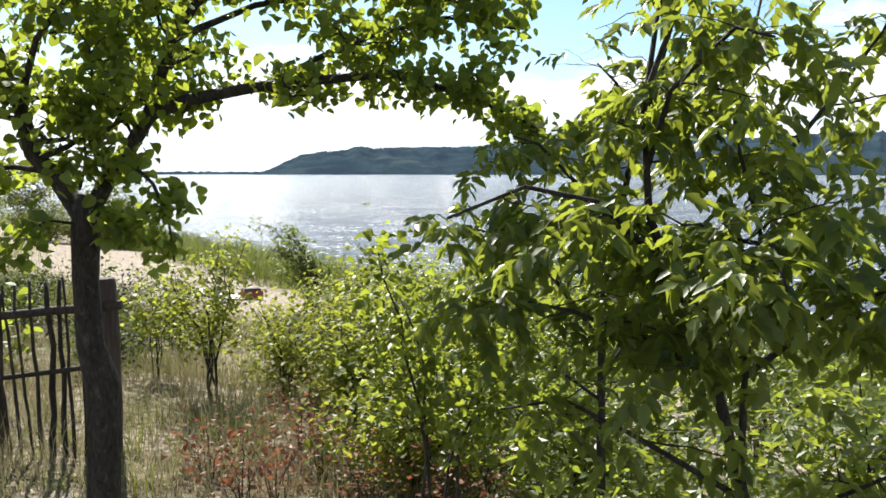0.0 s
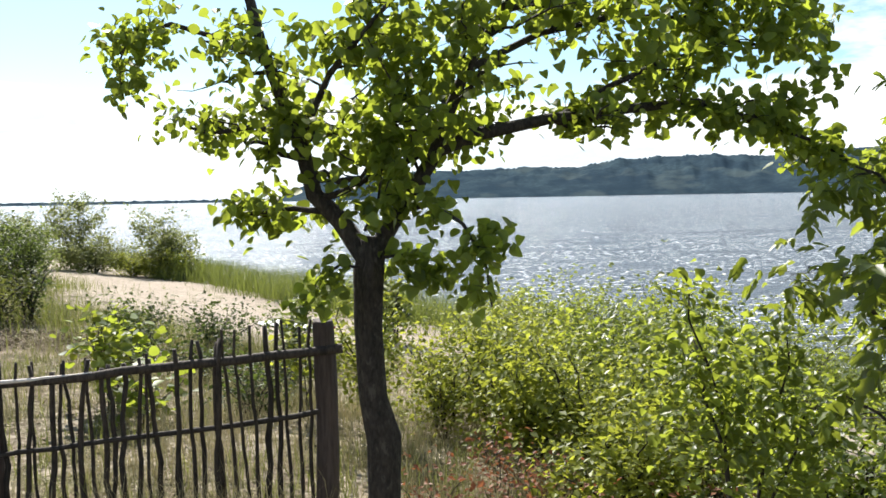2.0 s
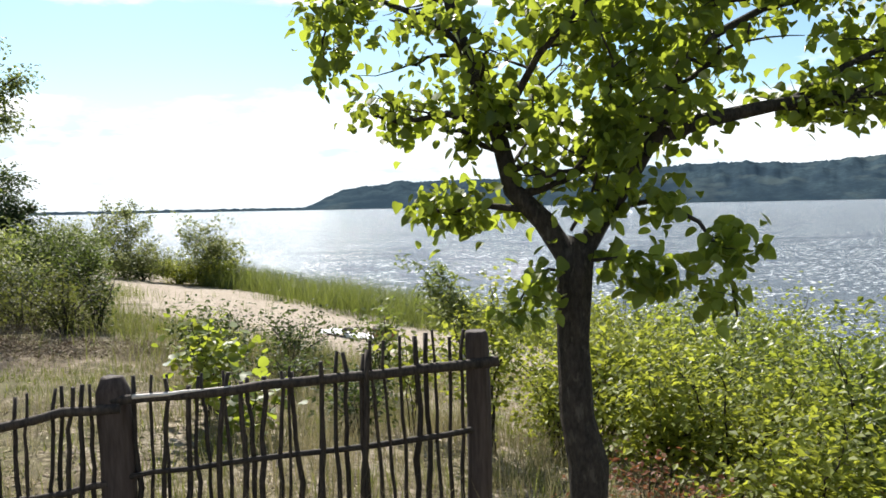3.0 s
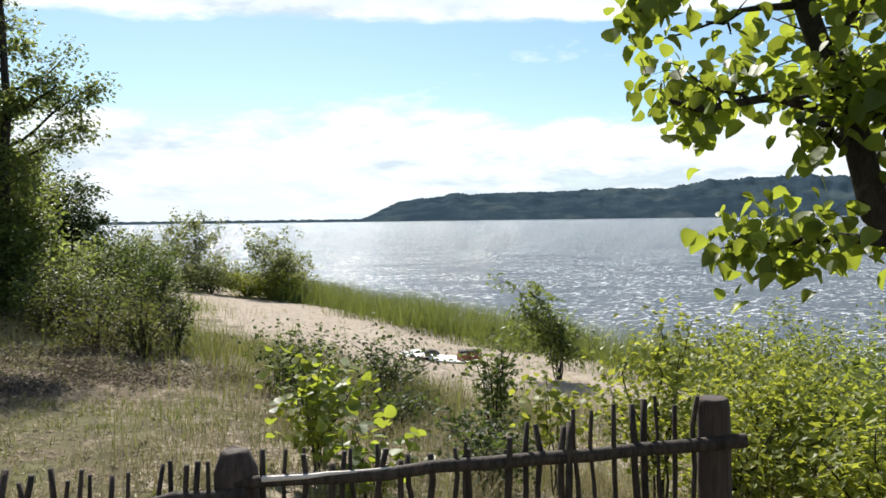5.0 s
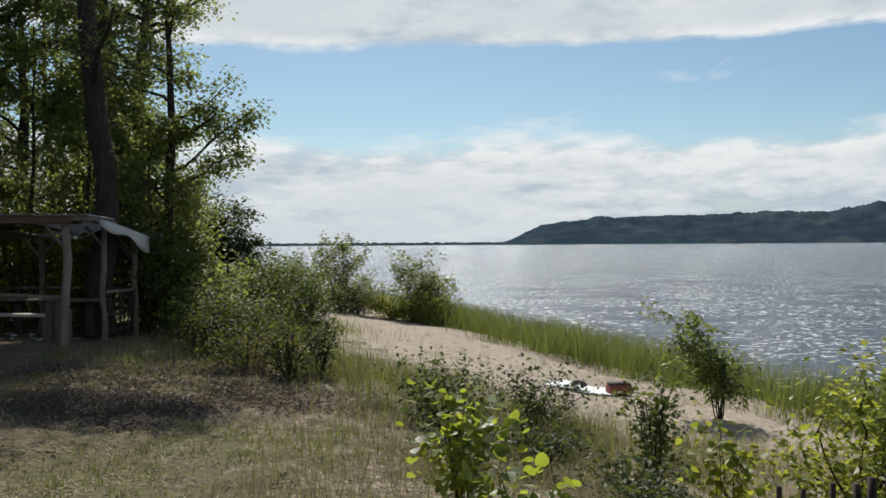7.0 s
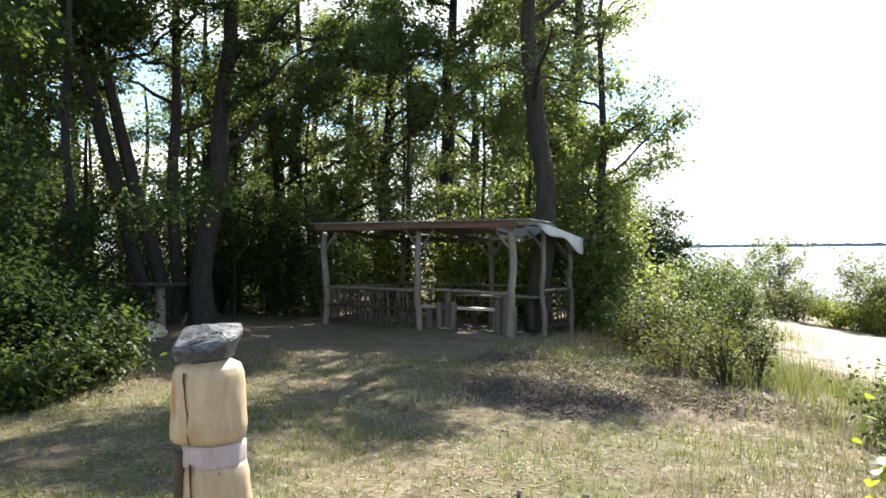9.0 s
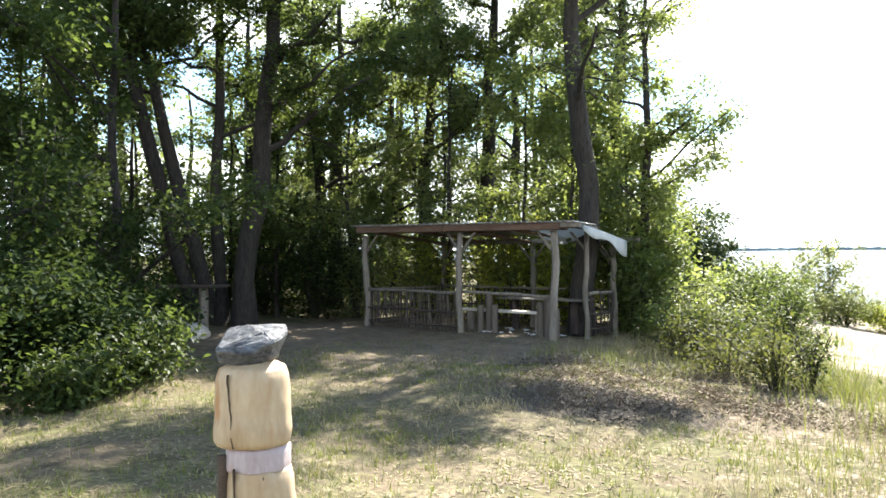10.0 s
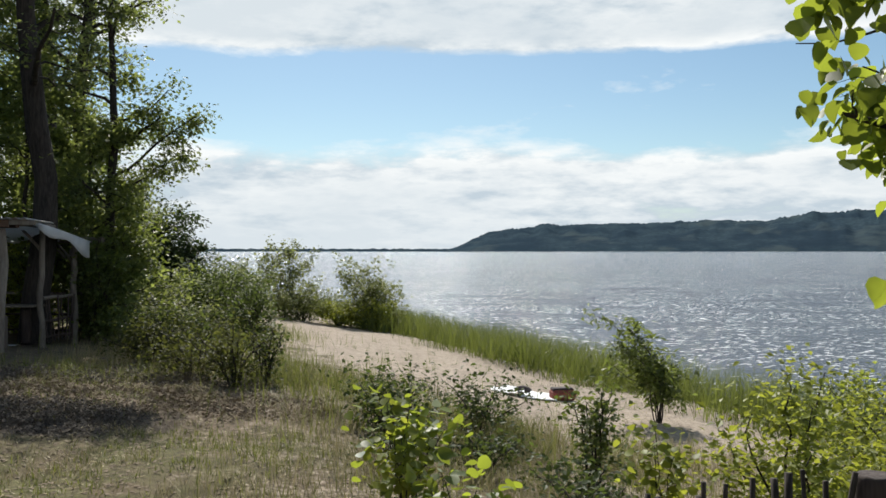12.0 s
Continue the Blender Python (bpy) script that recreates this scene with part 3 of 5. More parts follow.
def make_front_tree():
    rng = np.random.default_rng(11)
    root = thing("tree", on_land(1.54, 1.3), "young broad-leaved tree with a forked dark trunk beside the fence", "tree")
    base = np.array([1.54, 1.3, float(land(1.54, 1.3))])
    shift = base - (0.02, 0, 0)
    trunk = Wood()
    line = np.array([(0.02, 0, -0.08), (0.03, 0, 0.1), (0.04, 0, 0.45), (0.045, 0, 0.7), (0.0, 0, 0.9), (-0.01, 0, 1.2), (0.0, 0, 1.45), (0.02, 0, 1.6)])
    trunk.limb(line, [0.094, 0.08, 0.07, 0.078, 0.061, 0.058, 0.064, 0.055], 18, 0.085, rng)
    part("trunk", trunk.mesh("trunk", DARK_BARK), None, root)
    lines = {
        "left": ([(1.5, 1.3, 1.4), (1.4, 1.33, 1.56), (1.29, 1.36, 1.68), (1.24, 1.38, 1.9), (1.17, 1.4, 2.08), (1.08, 1.42, 2.35), (1.0, 1.45, 2.7), (0.98, 1.5, 3.1)], 0.047),
        "right": ([(1.53, 1.3, 1.4), (1.62, 1.29, 1.55), (1.72, 1.28, 1.7), (1.82, 1.26, 1.86), (2.0, 1.22, 1.93), (2.3, 1.18, 1.99), (2.65, 1.12, 2.03), (2.95, 1.08, 2.06), (3.2, 1.05, 1.98)], 0.043),
        "upper": ([(1.81, 1.27, 1.84), (1.86, 1.24, 2.0), (1.94, 1.2, 2.2), (2.1, 1.18, 2.45), (2.2, 1.15, 2.9)], 0.034),
        "second": ([(2.35, 1.18, 2.0), (2.6, 1.2, 2.14), (2.85, 1.22, 2.25), (3.2, 1.2, 2.35), (3.55, 1.15, 2.3)], 0.016),
        "tail": ([(2.9, 1.09, 2.05), (3.2, 1.02, 1.98), (3.5, 0.96, 1.86), (3.75, 0.9, 1.7)], 0.014),
        "crown": ([(1.94, 1.2, 2.2), (2.3, 1.28, 2.38), (2.7, 1.32, 2.48), (3.1, 1.3, 2.47), (3.42, 1.28, 2.42)], 0.018),
        "inner": ([(1.24, 1.38, 1.92), (1.36, 1.22, 2.18), (1.55, 1.12, 2.4), (1.75, 1.05, 2.6)], 0.018),
        "low": ([(1.36, 1.34, 1.6), (1.2, 1.38, 1.62), (1.02, 1.42, 1.6), (0.95, 1.43, 1.62)], 0.016),
        "mid": ([(1.23, 1.38, 1.92), (1.05, 1.42, 1.98), (0.86, 1.44, 1.95), (0.76, 1.45, 1.98)], 0.016),
        "high": ([(1.12, 1.41, 2.24), (0.95, 1.3, 2.32), (0.74, 1.18, 2.36), (0.57, 1.08, 2.28)], 0.016),
        "drop": ([(1.66, 1.28, 1.6), (1.76, 1.1, 1.63), (1.86, 0.96, 1.55), (1.93, 0.88, 1.4), (1.95, 0.86, 1.22)], 0.012),
        "back": ([(1.27, 1.37, 1.75), (1.42, 1.5, 1.92), (1.46, 1.66, 2.1), (1.62, 1.75, 2.24), (1.68, 1.9, 2.5)], 0.008),
        "fan": ([(1.75, 1.28, 1.75), (1.68, 1.22, 1.9), (1.6, 1.14, 2.0), (1.6, 1.1, 2.14), (1.5, 1.05, 2.3)], 0.008),
        "skirt": ([(1.48, 1.28, 1.36), (1.38, 1.2, 1.38), (1.28, 1.15, 1.32), (1.22, 1.12, 1.22)], 0.008),
        "spray": ([(0.65, 1.11, 2.34), (0.6, 1.06, 2.28), (0.56, 1.05, 2.18), (0.57, 1.05, 2.06)], 0.006),
        "top": ([(2.1, 1.18, 2.45), (2.5, 1.24, 2.58), (2.95, 1.26, 2.62), (3.3, 1.25, 2.58), (3.62, 1.22, 2.46)], 0.014),
        "fork": ([(1.5, 1.29, 1.52), (1.55, 1.2, 1.65), (1.56, 1.12, 1.8), (1.52, 1.1, 1.96)], 0.008),
        "spur": ([(1.56, 1.28, 1.4), (1.66, 1.15, 1.42), (1.74, 1.08, 1.36)], 0.008),
    }
    spots = []

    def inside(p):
        """Trims the crown by bearings from the camera, and under the long limb, to fit its view."""
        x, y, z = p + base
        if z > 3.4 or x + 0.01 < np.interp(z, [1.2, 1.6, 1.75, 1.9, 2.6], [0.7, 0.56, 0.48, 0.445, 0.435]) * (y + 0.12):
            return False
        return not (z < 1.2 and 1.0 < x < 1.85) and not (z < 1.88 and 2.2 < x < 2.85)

    for name, (pts, r) in lines.items():
        pts = np.array(pts) - shift
        limb = Wood()
        limb.limb(pts, np.linspace(r, r * 0.35, len(pts)), 9, 0.03, rng)
        part("limb", limb.mesh("limb", DARK_BARK), None, root)
    twigs = Wood()
    for name, (pts, r) in lines.items():
        pts = np.array(pts) - shift
        count, length = {"left": (15, 0.42), "right": (17, 0.42), "upper": (14, 0.5), "second": (12, 0.36), "crown": (12, 0.38), "inner": (11, 0.38), "tail": (11, 0.3), "low": (7, 0.2), "mid": (11, 0.25), "high": (9, 0.26),
                         "drop": (4, 0.1), "top": (12, 0.4), "fork": (7, 0.17), "skirt": (3, 0.1), "spur": (3, 0.12), "spray": (8, 0.11), "back": (9, 0.4), "fan": (9, 0.4)}[name]
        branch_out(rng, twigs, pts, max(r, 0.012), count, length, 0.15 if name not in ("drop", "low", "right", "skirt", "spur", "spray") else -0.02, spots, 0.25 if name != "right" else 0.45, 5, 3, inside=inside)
    part("twig_mass", twigs.mesh("twig_mass", DARK_BARK), None, root)["kind"] = "stuff"
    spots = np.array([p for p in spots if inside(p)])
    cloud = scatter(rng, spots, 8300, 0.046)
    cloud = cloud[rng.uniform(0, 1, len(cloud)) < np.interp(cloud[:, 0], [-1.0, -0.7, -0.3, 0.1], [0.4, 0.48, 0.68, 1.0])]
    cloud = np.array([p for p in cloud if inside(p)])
    half = len(cloud) // 2
    fine = np.interp(cloud[:, 0], [-0.75, -0.4], [0.78, 1.0])  # leaves on this side are scaled down to fit the camera's view
    part("crown", leaves("crown", cloud[:half], 0.053 * fine[:half], LEAF["tree"], rng, "curled", 0.7), None, root)["kind"] = "stuff"
    part("crown", leaves("crown", cloud[half:], 0.05 * fine[half:], LEAF["tree"], rng, "broad", 0.9), None, root)["kind"] = "stuff"
    # the leaves that hang nearest to the path, each on its own
    one = leaves("leaf", [(0, 0, 0)], 0.05, LEAF["tree"], np.random.default_rng(3), "broad", 0.9)
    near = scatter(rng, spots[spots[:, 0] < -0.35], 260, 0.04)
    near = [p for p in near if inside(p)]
    for p in near:
        leaf = part("leaf", one, None, root)
        leaf.matrix_local = pose(*p, rng.normal(0, 25), rng.normal(0, 25), rng.uniform(0, 360)) @ Matrix.Scale(rng.uniform(0.6, 1.0), 4)


def make_shrub(name, x, y, height, radius, label, leaf="yellow", stems=7, count=1500, size=0.05, shape="small", seed=1, category="shrub", group="",
               bare=0.2, lean=(0.0, 0.0), droop=0.3, bark=DARK_BARK, thick=0.012, spread=0.09, dz=0.0, twigs=3, sides=5, skirt=0, dome=0):
    """Several crooked stems out of one root, with twigs and leaves up to an uneven outline."""
    rng = np.random.default_rng(seed)
    root = thing(name, on_land(x, y, dz), label, category, group)
    wood, spots = Wood(), []
    for k in range(stems):
        az = 2 * math.pi * (k + rng.uniform(0, 0.8)) / stems
        out = radius * rng.uniform(0.25, 0.9)
        h = height * rng.uniform(0.6, 1.0) * (1 - 0.3 * (out / radius) ** 2)
        end = np.array([math.cos(az) * out + lean[0] * h, math.sin(az) * out + lean[1] * h, h * 0.93])
        mid = np.array([math.cos(az) * out * 0.35, math.sin(az) * out * 0.35, h * 0.5])
        line = np.concatenate([wobble(rng, (0.03 * math.cos(az), 0.03 * math.sin(az), -0.05), mid, 5, 0.05 * h)[:-1], wobble(rng, mid, end, 6, 0.06 * h)])
        stem = Wood()
        stem.limb(line, np.linspace(thick, thick * 0.3, len(line)), sides)
        part("stem", stem.mesh("stem", bark), None, root)
        branch_out(rng, wood, line, thick, 6, radius * 0.5, 0.3, spots, bare, 3, twigs)
        spots += [along_line(line, v) for v in np.linspace(bare + 0.1, 1, 6)]
    for _ in range(dome):
        # leafy sprays that round the outline
        az, up, far = rng.uniform(0, 2 * math.pi), rng.uniform(-0.75, 1.0), rng.uniform(0.6, 1.0)
        flat = math.sqrt(1 - up * up)
        tip = np.array([math.cos(az) * flat * radius * far + lean[0] * height * 0.5, math.sin(az) * flat * radius * far, height * (0.5 + 0.46 * up * far)])
        foot = tip * (0.45, 0.45, 0.72)
        spray = wobble(rng, foot, tip, 5, 0.1 * radius)
        wood.limb(spray, np.linspace(thick * 0.35, thick * 0.12, 5), 3)
        spots += [along_line(spray, v) + rng.normal(0, 0.09 * radius, 3) for v in np.linspace(0.45, 1, 9)]
    part("twig_mass", wood.mesh("twig_mass", bark), None, root)["kind"] = "stuff"
    for _ in range(skirt):
        az, d = rng.uniform(0, 2 * math.pi), radius * rng.uniform(0.3, 0.95)
        spots.append(np.array([math.cos(az) * d, math.sin(az) * d, height * rng.uniform(0.03, 0.5)]))
    cloud = scatter(rng, spots, count, spread)
    cloud = cloud[cloud[:, 2] > bare * height * 0.4]
    crown = part("crown", leaves("crown", cloud, size, LEAF[leaf], rng, shape, droop), None, root)
    crown["kind"] = "stuff"
    return root


def make_elder(x, y, lines, clusters, edge, seed):
    """A drooping tree with compound leaves that hangs over the start of the path."""
    rng = np.random.default_rng(seed)
    root = thing("tree", on_land(x, y), "young ash-leaved tree with thin stems and drooping pointed leaves", "tree", "ash-leaved trees")
    base = np.array([x, y, float(land(x, y))])
    spots = []
    twigs = Wood()

    def inside(p):
        x, y, z = p + base
        return x > np.interp(z, [1.2, 1.45, 1.55, 1.85, 2.2], edge)

    for k, (pts, r) in enumerate(lines):
        pts = np.array(pts) - base
        limb = Wood()
        limb.limb(pts, np.linspace(r, r * 0.35, len(pts)), 8, 0.03, rng)
        part("trunk" if k == 0 else "limb", limb.mesh("limb", DARK_BARK), None, root)
        branch_out(rng, twigs, pts, max(r, 0.012), 8 if k else 9, 0.34, -0.05, spots, 0.45 if k == 0 else 0.25, 4, 4, inside=inside)
    part("twig_mass", twigs.mesh("twig_mass", DARK_BARK), None, root)["kind"] = "stuff"
    spots = np.array([p for p in spots if inside(p)])
    # compound leaves: a drooping stalk with a leaf at its tip and pairs along it
    roots = scatter(rng, spots, clusters, 0.038)
    high = np.interp(roots[:, 2] + base[2], [0.3, 0.8, 1.2, 1.6, 2.1], [0.25, 0.45, 1.0, 0.95, 0.55])
    roots = roots[rng.uniform(0, 1, len(roots)) < high]
    n = len(roots)
    az = rng.uniform(0, 2 * math.pi, n)
    stalk = np.stack([np.cos(az), np.sin(az), rng.uniform(-1.4, -0.1, n)], -1)
    stalk *= (rng.uniform(0.1, 0.19, n) / np.linalg.norm(stalk, axis=1))[:, None]
    side = np.stack([-np.sin(az), np.cos(az), 0 * az - 0.15], -1)
    at, way = [roots + stalk], [stalk + [0, 0, -0.03]]
    for t, s in ((0.3, -1), (0.3, 1), (0.6, -1), (0.6, 1), (0.85, -1), (0.85, 1)):
        at.append(roots + stalk * t)
        way.append(stalk * 0.6 + 0.085 * s * side + rng.normal(0, 0.035, (n, 3)) - [0, 0, 0.035])
    mesh = leaves("crown", np.concatenate(at), 0.067, LEAF["elder"], rng, "toothed", 0.9, way=np.concatenate(way))
    part("crown", mesh, None, root)["kind"] = "stuff"


ELDER = [
    ([(3.92, -0.35, -0.55), (3.90, -0.38, 0.5), (3.84, -0.30, 0.85), (3.74, -0.22, 1.15), (3.64, -0.16, 1.45), (3.62, -0.14, 1.8), (3.66, -0.15, 2.15)], 0.025),
    ([(3.89, -0.37, 0.6), (3.94, -0.30, 0.95), (4.04, -0.25, 1.3), (3.96, -0.15, 1.75), (4.10, -0.10, 2.3)], 0.013),
    ([(3.82, -0.30, 0.9), (3.56, -0.35, 1.05), (3.31, -0.30, 1.15), (3.06, -0.25, 1.2)], 0.013),
    ([(3.66, -0.20, 1.3), (3.41, -0.25, 1.5), (3.16, -0.25, 1.55), (2.91, -0.22, 1.45)], 0.013),
    ([(3.94, -0.30, 0.9), (4.16, -0.45, 1.15), (4.41, -0.55, 1.4), (4.56, -0.60, 1.7)], 0.013),
    ([(4.00, -0.20, 1.5), (4.26, -0.20, 1.8), (4.51, -0.20, 2.1), (4.66, -0.25, 2.5)], 0.011),
    ([(3.91, -0.38, 0.4), (4.16, -0.60, 0.6), (4.41, -0.70, 0.75)], 0.01),
    ([(3.96, -0.20, 1.1), (3.71, 0.00, 1.3), (3.46, 0.20, 1.45), (3.31, 0.30, 1.4)], 0.012),
    ([(3.90, -0.38, 0.5), (3.56, -0.20, 0.7), (3.36, -0.10, 0.8), (3.16, 0.00, 0.75)], 0.012),
    ([(3.63, -0.15, 1.6), (3.58, -0.40, 1.85), (3.64, -0.65, 2.0), (3.66, -0.80, 1.95)], 0.011),
    ([(3.62, -0.14, 1.85), (3.68, -0.30, 2.2), (3.81, -0.55, 2.4), (3.91, -0.70, 2.4)], 0.011),
    ([(3.66, -0.22, 1.25), (3.68, -0.55, 1.4), (3.68, -0.80, 1.4), (3.62, -0.95, 1.3)], 0.011),
    ([(4.16, -0.45, 1.15), (4.16, -0.80, 1.3), (4.11, -1.10, 1.35)], 0.01),
]
ELDER_BEHIND = [
    ([(3.95, 0.85, -0.65), (3.92, 0.84, 0.4), (3.9, 0.8, 1.0), (4.0, 0.76, 1.6), (4.12, 0.7, 2.1), (4.22, 0.68, 2.5)], 0.026),
    ([(3.9, 0.82, 0.8), (3.65, 0.75, 1.1), (3.45, 0.7, 1.3), (3.25, 0.68, 1.35)], 0.012),
    ([(3.94, 0.78, 1.3), (3.7, 0.65, 1.55), (3.5, 0.6, 1.72), (3.38, 0.58, 1.75)], 0.012),
    ([(4.0, 0.76, 1.6), (4.2, 0.8, 1.95), (4.4, 0.85, 2.2)], 0.012),
    ([(3.9, 0.83, 0.6), (4.15, 0.8, 0.95), (4.4, 0.75, 1.2)], 0.012),
    ([(4.05, 0.74, 1.8), (3.9, 0.7, 2.0), (3.8, 0.68, 2.08)], 0.01),
    ([(3.9, 0.8, 0.95), (3.9, 0.5, 1.15), (3.85, 0.3, 1.3)], 0.01),
    ([(3.92, 0.84, 0.5), (3.65, 0.75, 0.7), (3.45, 0.7, 0.8)], 0.01),
    ([(4.02, 0.74, 1.7), (4.0, 0.5, 2.0), (4.05, 0.35, 2.2)], 0.01),
    ([(4.15, 0.7, 2.2), (4.05, 0.62, 2.45), (3.98, 0.6, 2.6)], 0.01),
]

make_front_tree()
make_elder(3.92, -0.35, ELDER, 1250, [2.95, 2.95, 3.12, 3.4, 3.44], 21)
make_elder(3.95, 0.85, ELDER_BEHIND, 420, [3.05, 3.1, 3.15, 3.2, 3.25], 22)

# shrubs between the fence and the beach
SHRUBS = [
    # x, y, height, radius, count, seed
    (3.1, 3.9, 1.05, 0.55, 1500, 31), (3.5, 3.6, 1.4, 0.9, 3000, 32), (4.3, 3.2, 1.45, 0.9, 3000, 33), (3.1, 5.2, 1.4, 0.9, 2600, 34), (4.2, 5.0, 1.5, 1.0, 2800, 35),
    (5.2, 4.0, 1.5, 1.0, 2800, 36), (3.3, 2.4, 0.95, 0.7, 2200, 37), (4.3, 1.7, 1.1, 0.8, 2400, 38), (6.6, 1.2, 1.4, 1.0, 2600, 39), (3.8, 6.6, 1.5, 1.0, 2400, 40),
    (5.2, 6.2, 1.6, 1.1, 2400, 41), (2.55, 4.7, 1.05, 0.6, 1300, 48), (6.4, 3.2, 1.5, 1.1, 2200, 43), (6.4, 5.2, 1.6, 1.1, 2200, 44), (4.2, 0.6, 0.9, 0.7, 1900, 45),
    (5.3, 0.6, 1.3, 0.9, 2200, 46), (4.6, 8.6, 1.85, 1.0, 2200, 47), (5.7, 9.0, 1.9, 1.0, 2200, 49), (6.8, 8.2, 1.9, 1.1, 2200, 50),
]
for x, y, h, r, count, seed in SHRUBS:
    make_shrub("shrub", x, y, h, r, "leafy yellow-green shrub on the slope to the beach" if x < 4.15 else "leafy green shrub on the slope to the beach", "yellow" if x < 4.15 else "elder", 9, int(count * 1.45), 0.052 + 0.006 * (seed % 4), "small", seed, group="shrubs on the slope", spread=0.11, skirt=150)
make_shrub("sapling", 3.15, 0.95, 2.0, 0.45, "slim leafy sapling on the slope behind the fence", "elder", 4, 1200, 0.048, "curled", 61, "sapling", bare=0.45)
make_shrub("sapling", 1.9, 4.4, 1.85, 0.45, "thin-stemmed sapling with loose small leaves in dry grass", "yellow", 6, 1700, 0.055, "small", 62, "sapling", bare=0.28)
sprout = make_shrub("shrub", -0.3, 5.4, 1.05, 0.6, "aspen sprout with large bright yellow-green leaves behind the fence", "tree", 6, 240, 0.078, "broad", 64, bare=0.3, thick=0.01)
backs = np.random.default_rng(640)
part("turned_leaves", leaves("turned_leaves", backs.normal(0, 1, (6, 3)) * (0.18, 0.18, 0.2) + (0.1, -0.2, 0.5), 0.055, LEAF["pale"], backs, "broad", 0.3), None, sprout,
     "leaves turned by the wind, pale undersides up")["kind"] = "stuff"
make_shrub("shrub", 0.05, 4.6, 0.7, 0.4, "aspen sprout with large bright yellow-green leaves behind the fence", "tree", 5, 160, 0.08, "broad", 63, bare=0.25, thick=0.008)
for x, y, h, r, count, seed in [(-0.7, 8.6, 0.85, 0.8, 1700, 65), (0.35, 8.9, 0.85, 0.8, 1700, 53), (0.3, 7.3, 0.6, 0.6, 1000, 54), (1.0, 6.3, 0.55, 0.5, 800, 55), (-0.4, 7.3, 0.6, 0.6, 900, 56),
                                (0.9, 5.0, 0.5, 0.5, 700, 57)]:
    make_shrub("shrub", x, y, h, r, "low leafy shrub in the dry grass above the beach", "shade", 7, int(count * 0.6), 0.06, "small", seed, group="low shrubs above the beach")
make_shrub("shrub", 1.3, 7.2, 1.42, 0.4, "narrow upright leafy shrub at the edge of the sand", "edge", 7, 950, 0.062, "small", 66)
make_shrub("sapling", 1.36, 5.0, 1.08, 0.2, "slim upright sapling with small leaves behind the fence", "yellow", 4, 260, 0.055, "broad", 68, "sapling", bare=0.35, thick=0.007)
make_shrub("sapling", -0.32, 5.0, 1.1, 0.16, "slim upright sapling with small leaves behind the fence", "yellow", 3, 200, 0.06, "broad", 69, "sapling", bare=0.3, thick=0.007)
make_shrub("sapling", 3.26, 12.45, 2.15, 0.5, "windblown sapling leaning over the beach sand", "edge", 9, 1350, 0.125, "lance", 67, "sapling", bare=0.22, lean=(-0.44, 0.0), spread=0.1)
for k, (x, y) in enumerate([(2.0, 2.3), (2.4, 2.0), (2.7, 2.5), (2.9, 1.8), (3.3, 1.5), (2.2, 1.7), (3.7, 2.0), (2.6, 3.0)]):
    make_shrub("red_weed", x, y, 0.5, 0.3, "reddened low weed with small drying leaves", "red", 6, 170, 0.042, "small", 70 + k, "weed", "red weeds", bare=0.2, thick=0.005)

make_shrub("dead_shrub", -0.75, 11.2, 0.75, 0.5, "bare grey dead twigs sticking out of the sand", "olive", 4, 12, 0.05, "small", 97, "dead shrub", bark=GREY_WOOD, thick=0.007, twigs=2)

